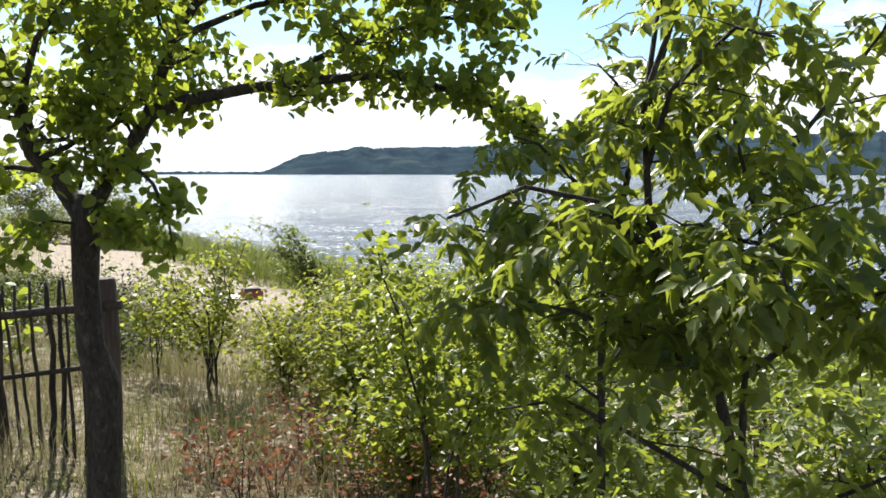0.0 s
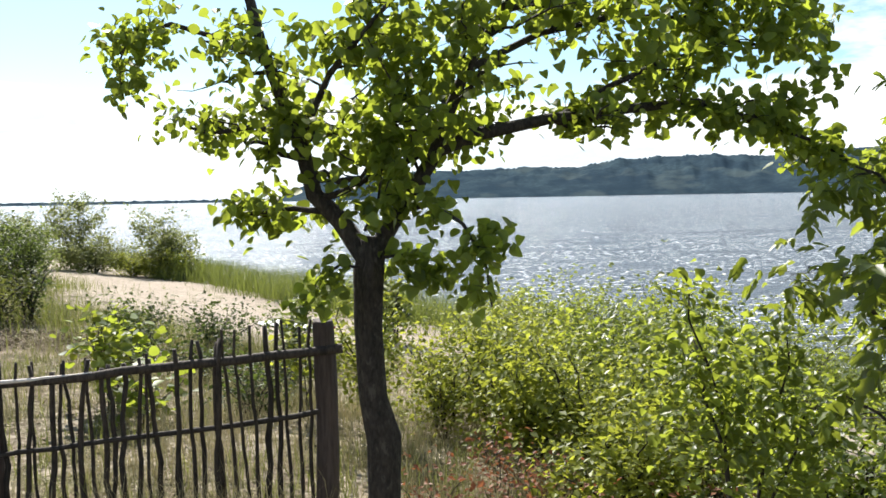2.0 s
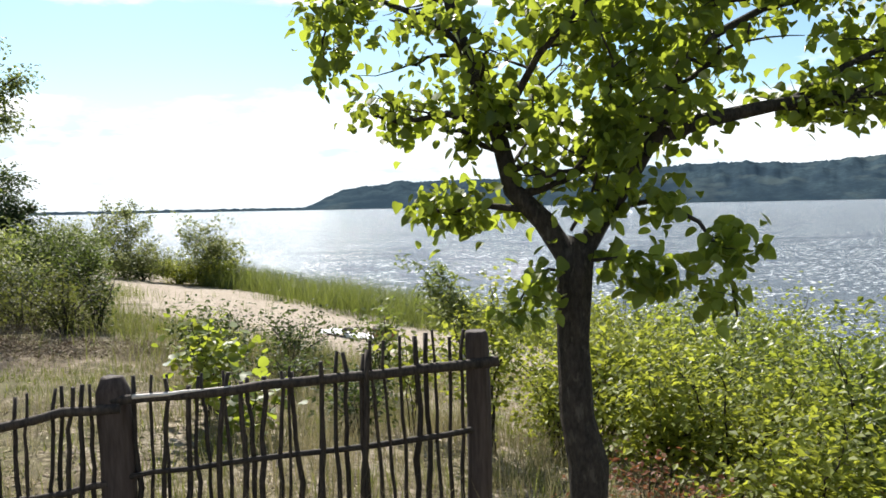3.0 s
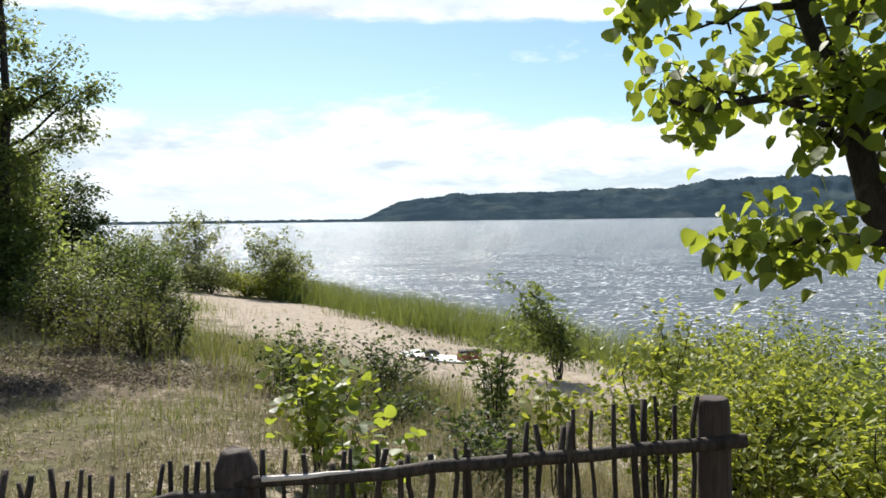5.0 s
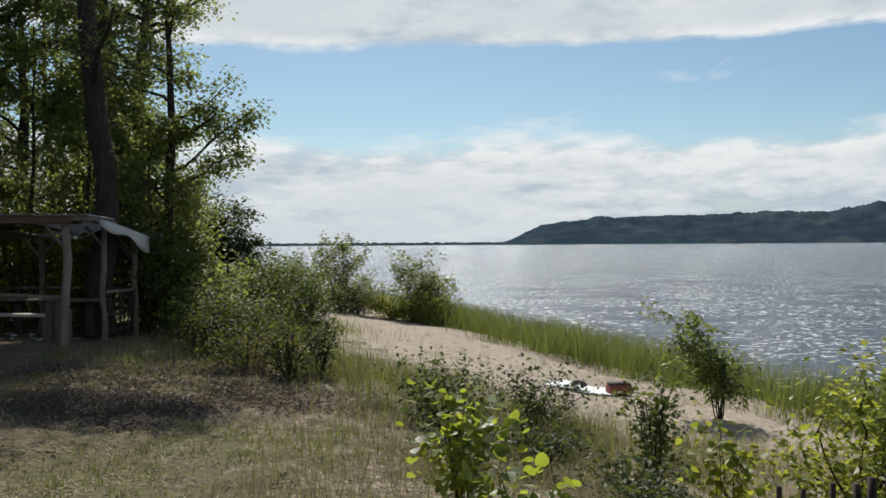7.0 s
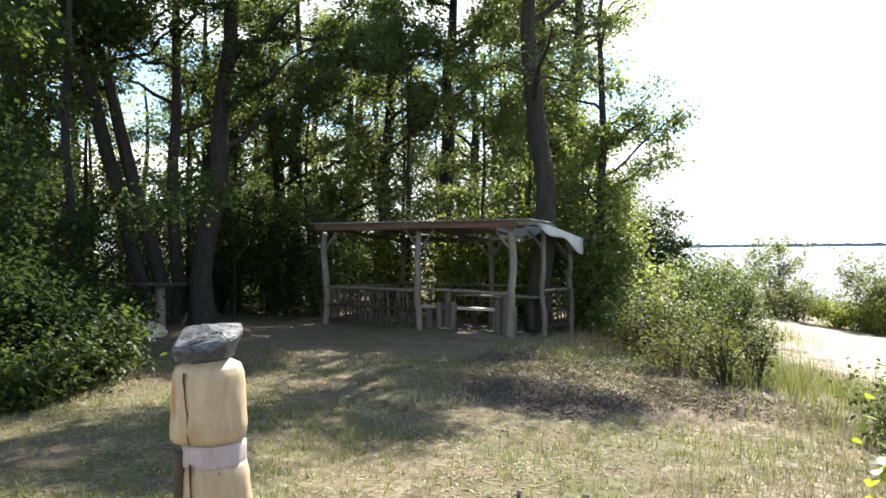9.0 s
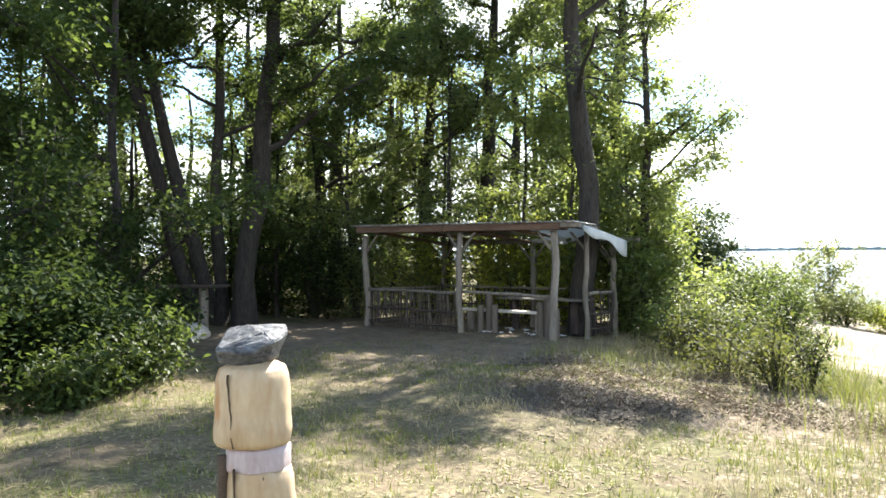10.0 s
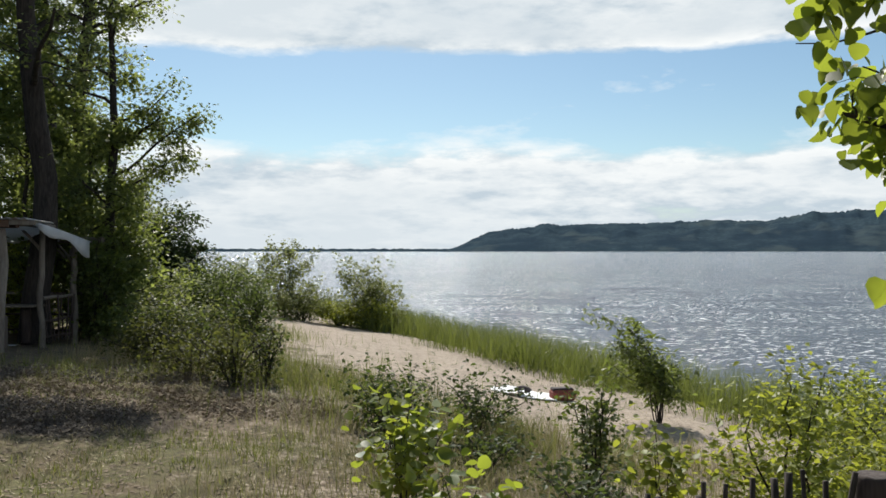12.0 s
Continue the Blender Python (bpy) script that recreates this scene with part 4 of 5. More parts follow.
# the far end of the beach
BUSHES = [
    # x, y, height, radius, leaf, leaves, leaf size, sprays, seed, label
    (-3.1, 31.1, 3.0, 1.8, "grey", 5600, 0.12, 22, 80, "rounded grey-green willow bush at the end of the beach"),
    (-2.7, 30.2, 1.25, 1.1, "yellow", 2400, 0.1, 12, 98, "low bright green bush at the foot of a willow bush"),
    (-4.2, 30.6, 1.1, 1.0, "yellow", 2000, 0.1, 12, 99, "low bright green bush at the foot of a willow bush"),
    (-6.6, 32.2, 3.5, 1.5, "grey", 4800, 0.12, 16, 81, "rounded grey-green willow bush at the end of the beach"),
    (-8.2, 29.5, 2.2, 1.8, "grey", 4200, 0.11, 12, 82, "leafy green bush beside the beach"),
    (-5.6, 30.4, 1.6, 1.4, "grey", 3600, 0.1, 16, 89, "leafy green bush beside the beach"),
    (-8.9, 25.6, 4.0, 1.5, "dark", 9000, 0.13, 34, 83, "tall dark dense bush behind the beach"),
    (-10.3, 25.2, 4.2, 1.5, "dark", 9000, 0.13, 34, 95, "tall dark dense bush behind the beach"),
    (-2.85, 10.4, 1.1, 0.65, "olive", 1250, 0.06, 0, 84, "half-bare grey-green bush with dark crooked stems on the turf"),
    (-2.62, 11.3, 1.25, 0.36, "shade", 480, 0.07, 0, 96, "slim upright leafy bush on the turf"),
    (-3.6, 11.0, 0.78, 0.85, "olive", 1300, 0.06, 0, 90, "half-bare grey-green bush with dark crooked stems on the turf"),
    (-4.6, 12.2, 0.85, 0.9, "olive", 1500, 0.065, 0, 85, "loose green bush beside the shelter"),
    (-4.4, 13.6, 0.95, 0.8, "shade", 1000, 0.07, 0, 94, "loose pale green bush on the edge of the beach"),
    (-5.5, 14.0, 1.1, 0.8, "edge", 1700, 0.08, 0, 100, "dark green bush beside the shelter"),
    (-7.0, 15.9, 2.6, 0.9, "edge", 4600, 0.09, 20, 86, "dark leafy bush against the shelter"),
    (-5.3, 15.0, 1.3, 0.9, "grey", 2200, 0.08, 6, 87, "green bush on the edge of the beach"),
    (-5.6, 19.5, 1.9, 1.4, "shade", 4200, 0.09, 18, 88, "green bush on the edge of the beach"),
    (-6.4, 22.5, 1.9, 1.6, "forest", 4800, 0.1, 18, 91, "green bush on the edge of the beach"),
    (-4.3, 17.3, 1.5, 0.7, "shade", 2200, 0.08, 12, 92, "narrow green bush on the edge of the beach"),
    (-7.6, 26.8, 1.9, 1.5, "forest", 4200, 0.1, 16, 93, "green bush on the edge of the beach"),
]
for x, y, h, r, leaf, count, size, sprays, seed, label in BUSHES:
    make_shrub("bush", x, y, h, r, label, leaf, 9, count, size, "small", seed, "bush", "bushes beside the beach", bare=0.04 if sprays else 0.1, thick=0.016, spread=0.1 if sprays else 0.07, skirt=60 if sprays else 26, twigs=2 if sprays else 4, dome=sprays)


# ---- the wood round the shelter ----


def make_tree(x, y, height, r0, label, seed, lean=(0, 0), low=0.25, spread=2.6, count=6000, size=0.13, leaf="forest", forks=1, limbs=13, group="trees of the wood", arms=(), high=0):
    rng = np.random.default_rng(seed)
    root = thing("tree", on_land(x, y), label, "tree", group)
    trunk, wood, spots = Wood(), Wood(), []
    for k in range(forks):
        off = 0.0 if forks == 1 else (-1) ** k * 0.9
        end = (lean[0] * height + off * 0.8, lean[1] * height, height * 0.95)
        line = wobble(rng, (0.25 * off, 0, -0.15), end, 12, 0.022 * height)
        radii = r0 * np.interp(np.linspace(0, 1, 12), [0, 0.06, 0.5, 1], [1.35, 1.0, 0.72, 0.16]) / (1 if forks == 1 else 1.25)
        trunk.limb(line, radii, 12, 0.045, rng)
        for j in range(limbs // forks):
            t = low + (0.98 - low) * (j + rng.uniform(0, 1)) / (limbs // forks)
            p = along_line(line, t)
            az = rng.uniform(0, 2 * math.pi)
            ln = spread * rng.uniform(0.65, 1.15) * (1.1 - 0.55 * max(0.0, (t - low) / (1 - low)))
            end = p + ln * np.array([math.cos(az), math.sin(az), rng.uniform(0.1, 0.8)])
            limb = wobble(rng, p, end, 7, 0.12 * ln)
            rl = r0 * (1 - 0.8 * t) * 0.42 + 0.012
            one = Wood()
            one.limb(limb, np.linspace(rl, rl * 0.25, 7), 6)
            part("limb", one.mesh("limb", BARK), None, root)
            branch_out(rng, wood, limb, rl, 6, ln * 0.5, 0.1, spots, 0.3, 3, 3)
    for start, end in arms:
        limb = wobble(rng, start, end, 7, 0.12)
        one = Wood()
        one.limb(limb, np.linspace(0.035, 0.01, 7), 6)
        part("limb", one.mesh("limb", BARK), None, root)
        branch_out(rng, wood, limb, 0.03, 9, 0.55, -0.1, spots, 0.5, 3, 4)
    part("trunk", trunk.mesh("trunk", BARK), None, root)
    part("twig_mass", wood.mesh("twig_mass", BARK), None, root)["kind"] = "stuff"
    cloud = scatter(rng, spots, count, 0.13)
    if high:
        # extra leaves added high up, out of view, to deepen the shade below
        cloud = np.concatenate([cloud, scatter(rng, [p for p in spots if p[2] > 0.58 * height], high, 0.25)])
    crown = part("crown", leaves("crown", cloud, size, LEAF[leaf], rng, "small", 0.5), None, root)
    crown["kind"] = "stuff"


WOOD = [
    # x, y, height, trunk radius, lean, crown from, spread, leaves, forks, seed
    (-7.83, 14.95, 12.0, 0.24, (0.005, -0.05), 0.42, 3.1, 5500, 1, 101),
    (-7.1, 16.5, 9.5, 0.11, (0.02, 0.0), 0.12, 1.6, 9500, 1, 120),
    (-15.05, 12.2, 13.0, 0.25, (0.085, 0.05), 0.32, 3.6, 17000, 1, 102),
    (-15.85, 12.15, 12.0, 0.16, (0.035, -0.02), 0.4, 2.8, 12000, 1, 103),
    (-16.04, 12.2, 11.0, 0.19, (-0.07, -0.26), 0.5, 2.8, 11000, 1, 104),
    (-16.27, 11.9, 11.0, 0.2, (-0.07, -0.27), 0.5, 2.8, 11000, 1, 116),
    (-17.2, 16.6, 10.1, 0.2, (0.06, -0.06), 0.12, 3.0, 12000, 1, 105),
    (-17.5, 17.6, 9.7, 0.28, (0.08, -0.04), 0.12, 3.0, 12000, 1, 106),
    (-14.3, 17.8, 10.1, 0.22, (0.1, -0.04), 0.4, 3.0, 12000, 1, 107),
    (-13.3, 19.7, 12.5, 0.24, (0.08, -0.05), 0.5, 3.2, 9000, 1, 108),
    (-10.2, 19.8, 12.5, 0.24, (0.0, 0.0), 0.5, 3.0, 5500, 1, 117),
    (-8.4, 18.6, 12.5, 0.18, (0.0, 0.0), 0.5, 2.4, 3000, 1, 118),
    (-20.5, 17.0, 10.1, 0.26, (0.0, 0.0), 0.15, 3.4, 9000, 1, 109),
    (-18.0, 21.0, 10.1, 0.26, (0.0, 0.0), 0.1, 3.4, 9000, 1, 110),
    (-13.0, 27.0, 8.0, 0.22, (0.0, 0.0), 0.1, 3.0, 7000, 1, 111),
    (-23.0, 12.0, 12.0, 0.25, (0.0, 0.0), 0.1, 3.4, 9000, 1, 112),
    (-21.0, 8.0, 12.0, 0.25, (0.0, 0.0), 0.1, 3.4, 9000, 1, 113),
    (-12.8, 4.2, 9.5, 0.17, (0.05, 0.0), 0.1, 2.9, 15500, 1, 114),
    (-13.9, 8.2, 10.5, 0.1, (0.02, 0.0), 0.1, 3.8, 20000, 1, 115),
    (-13.2, 1.2, 9.5, 0.18, (0.05, 0.0), 0.1, 2.9, 9000, 1, 119),
    (-11.0, 26.0, 6.2, 0.16, (0.0, 0.0), 0.15, 2.4, 5000, 1, 121),
    (-15.5, 25.0, 11.0, 0.24, (0.0, 0.0), 0.15, 3.4, 11000, 1, 122),
]
# leaf copy by place, so shade and sunlight sit in the leaf colour
for x, y, h, r, lean, low, spread, count, forks, seed in WOOD:
    make_tree(x, y, h, r, "tall leafy tree of the wood with a dark furrowed trunk", seed, lean, low, spread, count, 0.09 if seed == 120 else 0.105, "forest" if seed in (101, 120) else "lit_canopy" if x > -12 and y > 14 else "forest" if y > 14 else "shade", forks, high=13000 if x > -17 and 11 < y < 15.5 or seed in (107, 108) else 0,
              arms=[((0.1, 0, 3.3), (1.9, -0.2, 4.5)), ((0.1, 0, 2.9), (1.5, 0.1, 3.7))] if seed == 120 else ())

# slim leafy trees that fill the wood between the trunks
SLIM = [(-10.4, 17.2, 6.0, 301), (-12.4, 16.6, 6.5, 302), (-14.8, 15.6, 6.0, 303), (-16.4, 14.4, 5.5, 304), (-10.8, 21.0, 7.2, 314), (-12.4, 21.4, 7.0, 315), (-14.4, 21.0, 7.4, 316), (-11.7, 23.0, 7.5, 319), (-16.2, 22.0, 7.5, 320), (-9.8, 18.4, 6.5, 318), (-19.4, 12.2, 6.5, 305), (-17.6, 10.9, 6.5, 321), (-18.8, 9.0, 6.5, 322), (-17.0, 9.2, 5.0, 323), (-18.4, 16.4, 6.5, 324), (-13.2, 17.6, 7.0, 306), (-8.9, 16.8, 5.5, 307),
        (-18.6, 14.6, 6.5, 308), (-15.6, 18.2, 7.0, 310), (-20.0, 10.2, 6.5, 311), (-14.0, 5.9, 6.0, 312), (-7.4, 16.3, 3.9, 330), (-8.1, 17.5, 4.9, 331)]
for x, y, h, seed in SLIM:
    make_tree(x, y, h * (1.0 if y > 20 else 1.18), 0.06, "slim young tree of the wood, leafy down to the ground", seed, (0.0, 0.0), 0.06, 1.6, 3000 if y > 20 else 7000 if x < -13.5 else 6600, 0.11, "lit_canopy" if x > -11.5 else "forest" if y > 14.5 else "shade", 1, 14, "young trees of the wood")

UNDER = [(-21.5, 15.6, 5.2, 2.4, 229), (-20.0, 17.6, 5.2, 2.4, 230), (-23.5, 17.0, 5.8, 2.6, 231), (-22.0, 21.5, 5.8, 2.6, 232), (-18.6, 19.6, 5.2, 2.2, 233), (-23.5, 13.6, 5.4, 2.4, 234),
         (-10.5, 4.8, 2.1, 1.2, 201), (-10.2, 5.7, 1.05, 0.8, 202), (-13.0, 6.8, 3.2, 1.5, 203), (-11.8, 5.2, 4.2, 1.7, 204), (-11.6, 3.2, 4.2, 1.8, 205), (-13.8, 8.6, 1.1, 1.0, 206),
         (-17.6, 15.0, 3.4, 1.8, 207), (-15.6, 15.0, 3.8, 1.3, 208), (-11.4, 17.6, 2.8, 1.7, 210), (-9.3, 17.2, 2.8, 1.5, 211), (-20.0, 14.0, 3.4, 2.2, 212),
         (-18.5, 9.6, 3.2, 2.0, 213), (-16.5, 19.0, 3.4, 2.2, 214), (-7.4, 17.4, 3.2, 1.4, 215), (-22.0, 19.0, 4.0, 2.5, 216), (-12.5, 26.0, 4.0, 2.4, 217), (-16.2, 9.6, 1.6, 1.2, 218),
         (-9.9, 3.4, 1.6, 1.1, 219), (-7.1, 16.8, 3.4, 1.1, 220), (-12.9, 16.7, 2.9, 1.3, 225), (-10.5, 16.7, 3.3, 1.2, 226), (-8.7, 16.5, 2.7, 1.0, 227), (-14.6, 15.6, 3.0, 1.2, 228)]
# the darkest leaf paints shade into the near bushes, yellow paints backlight
for x, y, h, r, seed in UNDER:
    make_shrub("undergrowth_bush", x, y, h, r, "dense green undergrowth bush at the edge of the wood", "shaded_thicket" if y < 10.5 or (x < -15 and y < 16 and seed < 229) else "lit_canopy" if seed > 228 else "edge" if x > -8 else "yellow" if -14 < x and y < 18 else "forest", 12, 5200 if y < 10.5 or x < -15 or x > -8 else 3200, 0.1, "small", seed, "bush", "undergrowth", bare=0.02, thick=0.018,
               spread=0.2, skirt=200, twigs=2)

for x, y, h, r, seed in [(-9.5, 6.0, 0.95, 0.7, 221), (-9.2, 5.2, 0.8, 0.6, 222), (-10.6, 6.9, 0.9, 0.7, 223), (-8.9, 4.5, 0.7, 0.6, 224)]:
    make_shrub("undergrowth_bush", x, y, h, r, "low sunlit green undergrowth at the edge of the turf", "shade", 9, 1500, 0.085, "ovate", seed, "bush", "undergrowth", bare=0.02, thick=0.008, spread=0.12, skirt=90)


def make_far_wood():
    """The depth of the wood behind the trees that can be told apart."""
    rng = np.random.default_rng(150)
    wood, spots = Wood(), []
    for k in range(60):
        a, d = radians(rng.uniform(-88, -21)), rng.uniform(28, 44)
        x, y = d * math.sin(a), d * math.cos(a)
        if shore(x, y) > -9 or (x > -15 and y < 24):
            continue
        h = rng.uniform(8.5, 11.5)
        line = wobble(rng, (x, y, -0.1), (x + rng.normal(0, 0.6), y, h), 8, 0.3)
        wood.limb(line, np.linspace(0.2, 0.05, 8), 7)
        for t in np.linspace(0.02, 0.95, 26):
            p = along_line(line, t)
            spots += [p + np.array([*rng.normal(0, 1.2 * (1.15 - 0.5 * t), 2), rng.normal(0, 0.4)]) for _ in range(3)]
    tagged(new("far_trunks", wood.mesh("far_trunks", BARK)), "dark trunks deep in the wood", "far wood", kind="stuff")
    tagged(new("far_wood", leaves("far_wood", scatter(rng, spots, 46000, 0.5), 0.22, LEAF["forest"], rng, "small", 0.4)), "dense green foliage deep in the wood", "far wood", kind="stuff")


make_far_wood()

# ---- the stick fence ----


def box(bm, size, at=(0, 0, 0), bevel=0.0, turn=None):
    m = Matrix.Translation(at) @ (turn or Matrix()) @ Matrix.Diagonal((*size, 1))
    made = bmesh.ops.create_cube(bm, size=1.0, matrix=m)
    if bevel:
        edges = list({e for v in made["verts"] for e in v.link_edges})
        bmesh.ops.bevel(bm, geom=edges, offset=bevel, segments=1, affect="EDGES")


def log_mesh(name, length, r, mat, seed, crook=0.01, sides=10, rough=0.03, taper=0.9, n=9):
    """An upright crooked log from z = 0 to its length."""
    rng = np.random.default_rng(seed)
    w = Wood()
    w.limb(wobble(rng, (0, 0, 0), (0, 0, length), n, crook), np.linspace(r, r * taper, n), sides, rough, rng)
    return w.mesh(name, mat)


def lay(mesh_name, a, b, r, mat, seed, parent, name, crook=0.01, taper=0.85, sides=9, label=""):
    """A round pole from a to b in its parent's space."""
    rng = np.random.default_rng(seed)
    w = Wood()
    w.limb(wobble(rng, a, b, 11, crook), np.linspace(r, r * taper, 11), sides, 0.04, rng)
    return part(name, w.mesh(mesh_name, mat), None, parent, label)


def make_fence():
    rng = np.random.default_rng(41)
    root = thing("fence", on_land(0.5, 2.58), "low rustic fence of crooked dark sticks on two rails between posts", "fence")
    o = np.array([0.5, 2.58, float(land(0.5, 2.58))])
    for k, (x, y, top, r) in enumerate([(1.4, 2.5, 0.95, 0.066), (-0.485, 2.66, 0.775, 0.088), (-1.75, 2.62, 0.6, 0.065)]):
        z = float(land(x, y)) - 0.1
        # an uneven round post whose top is chamfered and weathered
        bm = bmesh.new()
        rings, sides, n = [], 16, 14
        # the middle post is hewn to a blunt point
        slope = 0.075 if k == 1 else 0.03
        heights = list(np.linspace(z, top - slope, n)) + [top - 0.004, top + 0.006]
        for i, h in enumerate(heights):
            shrink = 1.0 if i < n else (0.68 if k == 1 else 0.96) if i == n else (0.58 if k == 1 else 0.86)
            ring = []
            for j in range(sides):
                a = 2 * math.pi * j / sides
                rr = r * shrink * (1.04 - 0.08 * i / n) * (1 + 0.09 * noise.noise((2.2 * math.cos(a) + 9 * k, 2.2 * math.sin(a), h * 4)) + 0.03 * noise.noise((6 * math.cos(a), 6 * math.sin(a) + 5 * k, h * 2)))
                ring.append(bm.verts.new((rr * math.cos(a) + 0.008 * math.sin(4 * h + k), rr * math.sin(a), h + (0.012 * noise.noise((3 * math.cos(a), 3 * math.sin(a), k)) if i >= n else 0))))
            rings.append(ring)
        for lower, upper in zip(rings, rings[1:]):
            for j in range(sides):
                bm.faces.new((lower[j], lower[(j + 1) % sides], upper[(j + 1) % sides], upper[j])).smooth = True
        bm.faces.new(rings[-1])
        bm.faces.new(rings[0][::-1])
        ob = part("post", bm, POST, root)
        ob.location = (x - o[0], y - o[1], -o[2])
    rails = [((1.5, 2.43, 0.8), (-0.49, 2.6, 0.665), 0.028), ((1.42, 2.46, 0.44), (-0.49, 2.62, 0.25), 0.017),
             ((-0.44, 2.58, 0.63), (-1.85, 2.56, 0.46), 0.026), ((-0.46, 2.6, 0.24), (-1.8, 2.58, 0.08), 0.018)]
    for k, (a, b, r) in enumerate(rails):
        lay("rail", np.array(a) - o, np.array(b) - o, r, STICK, 300 + k, root, "rail", 0.025)
    # thin pale pole along the rail that paints its highlight
    lay("strip", np.array((-0.38, 2.577, 0.685)) - o, np.array((0.12, 2.532, 0.72)) - o, 0.012, PALE_WOOD, 306, root, "highlight_strip", 0.006, 0.5, 7, "pale strip laid on as the rail's highlight")
    meshes = [log_mesh("stake", 0.95, 0.0145, STICK, 310 + k, 0.026, 6, 0.1, 0.7, 9) for k in range(11)]
    x = 1.31
    while x > -1.68:
        if abs(x + 0.5) > 0.09:
            y = np.interp(x, [-1.75, -0.5, 1.4], [2.6, 2.63, 2.47]) + rng.choice([-0.022, 0.022])
            top = np.interp(x, [-1.75, -1.0, -0.5, 0.27, 0.55, 0.8, 1.15], [0.7, 0.75, 0.77, 0.785, 0.83, 0.91, 0.96]) + np.clip(rng.normal(0, 0.03), -0.06, 0.012)
            z = float(land(x, y)) - 0.03
            ob = part("stake", meshes[rng.integers(0, 11)], None, root)
            ob.matrix_local = Matrix.Translation(Vector((x, y, z)) - Vector(o)) @ pose(0, 0, 0, rng.normal(0, 1.6), rng.normal(0, 2.3), rng.uniform(0, 360)) @ Matrix.Diagonal(
                (rng.uniform(0.65, 1.35),) * 2 + ((top - z) / 0.95, 1))
        x -= rng.uniform(0.045, 0.078)


make_fence()

# ---- the carved post with a stone on it ----


def make_totem():
    root = thing("carved_post", on_land(-2.705, 1.98, -0.055), "peeled yellow log post with carved notches and dark cracks", "post", turn=37)
    rng = np.random.default_rng(8)

    def barrel(profile, seed, squash=1.0):
        bm = bmesh.new()
        rings, sides = [], 28
        profile = [(np.interp(u, range(len(profile)), [p[0] for p in profile]), np.interp(u, range(len(profile)), [p[1] for p in profile])) for u in np.linspace(0, len(profile) - 1, 3 * len(profile) - 2)]
        for z, r in profile:
            ring = []
            for i in range(sides):
                a = 2 * math.pi * i / sides
                hewn = 0.07 * noise.noise((1.6 * math.cos(a) + 7 * seed, 1.6 * math.sin(a), 5 * z)) + 0.045 * noise.noise((3.5 * math.cos(a), 3.5 * math.sin(a) + 3 * seed, 14 * z)) + 0.02 * noise.noise((9 * math.cos(a), 9 * math.sin(a) + seed, 34 * z))
                # seven flat hewn sides, softened
                hewn += 0.6 * (math.cos(math.pi / 7) / math.cos((a + 0.5 * seed) % (2 * math.pi / 7) - math.pi / 7) - 0.95)
                ring.append(bm.verts.new((r * (1 + hewn) * math.cos(a), squash * r * (1 + hewn) * math.sin(a), z)))
            rings.append(ring)
        for a, b in zip(rings, rings[1:]):
            for i in range(sides):
                bm.faces.new((a[i], a[(i + 1) % sides], b[(i + 1) % sides], b[i])).smooth = True
        bm.faces.new(rings[-1])
        bm.faces.new(rings[0][::-1])
        return bm

    z0 = float(land(-2.705, 1.98)) - 0.055
    part("log_head", barrel([(0.93, 0.1), (0.934, 0.138), (0.95, 0.15), (0.99, 0.155), (1.06, 0.147), (1.14, 0.143), (1.2, 0.141), (1.235, 0.128), (1.26, 0.08)], 4), PEELED, root)
    part("log_neck", barrel([(0.84, 0.13), (0.86, 0.132), (0.925, 0.128), (0.938, 0.11)], 5), COLLAR, root, "pale carved collar").location = (0.016, 0, 0)
    part("log_body", barrel([(-0.1, 0.17), (0.05, 0.165), (0.3, 0.155), (0.6, 0.148), (0.8, 0.142), (0.845, 0.132)], 6), PEELED, root).location = (0.02, 0, 0)
    for x, za, zb, r in ((-0.05, 0.94, 1.22, 0.147), (-0.03, 0.3, 0.86, 0.142), (0.085, 0.3, 0.83, 0.142)):
        bm = bmesh.new()
        pts = wobble(rng, (x, 0, za), (x - 0.022, 0, zb), 12, 0.012)
        prev = None
        for p in pts:
            y = -math.sqrt(max(0.0, r * r - p[0] ** 2)) - 0.004
            pair = [bm.verts.new((p[0] - 0.0018, y, p[2])), bm.verts.new((p[0] + 0.0018, y, p[2])), bm.verts.new((p[0] + 0.0018, y + 0.03, p[2])), bm.verts.new((p[0] - 0.0018, y + 0.03, p[2]))]
            if prev:
                for i in range(4):
                    bm.faces.new((prev[i], prev[(i + 1) % 4], pair[(i + 1) % 4], pair[i]))
            prev = pair
        part("crack", bm, CRACK, root)
    # a dark strip down one side of the shaft
    strip = Wood()
    strip.limb(wobble(rng, (-0.118, -0.075, 0.25), (-0.108, -0.068, 0.9), 9, 0.006), np.linspace(0.03, 0.02, 9), 7, 0.12, rng)
    part("bark_strip", strip.mesh("bark_strip", CRACK), None, root, "dark strip down one side of the shaft")
    # a rock broken along flat faces: a pale tilted top, a dark undercut front
    bm = bmesh.new()
    for co in [(-0.148, 0.0, -0.01), (-0.11, -0.13, 0.0), (0.03, -0.14, -0.018), (0.11, -0.1, 0.02), (-0.1, -0.085, -0.06), (0.0, -0.09, -0.078), (0.09, -0.065, -0.055), (0.148, 0.0, 0.04), (-0.1, 0.06, 0.07), (-0.02, 0.02, 0.078),
               (0.125, 0.04, 0.078), (0.06, -0.06, 0.055), (-0.12, 0.1, 0.03), (0.1, 0.12, 0.06), (-0.08, 0.09, -0.07), (0.08, 0.1, -0.065)]:
        bm.verts.new(co)
    bmesh.ops.convex_hull(bm, input=bm.verts[:])
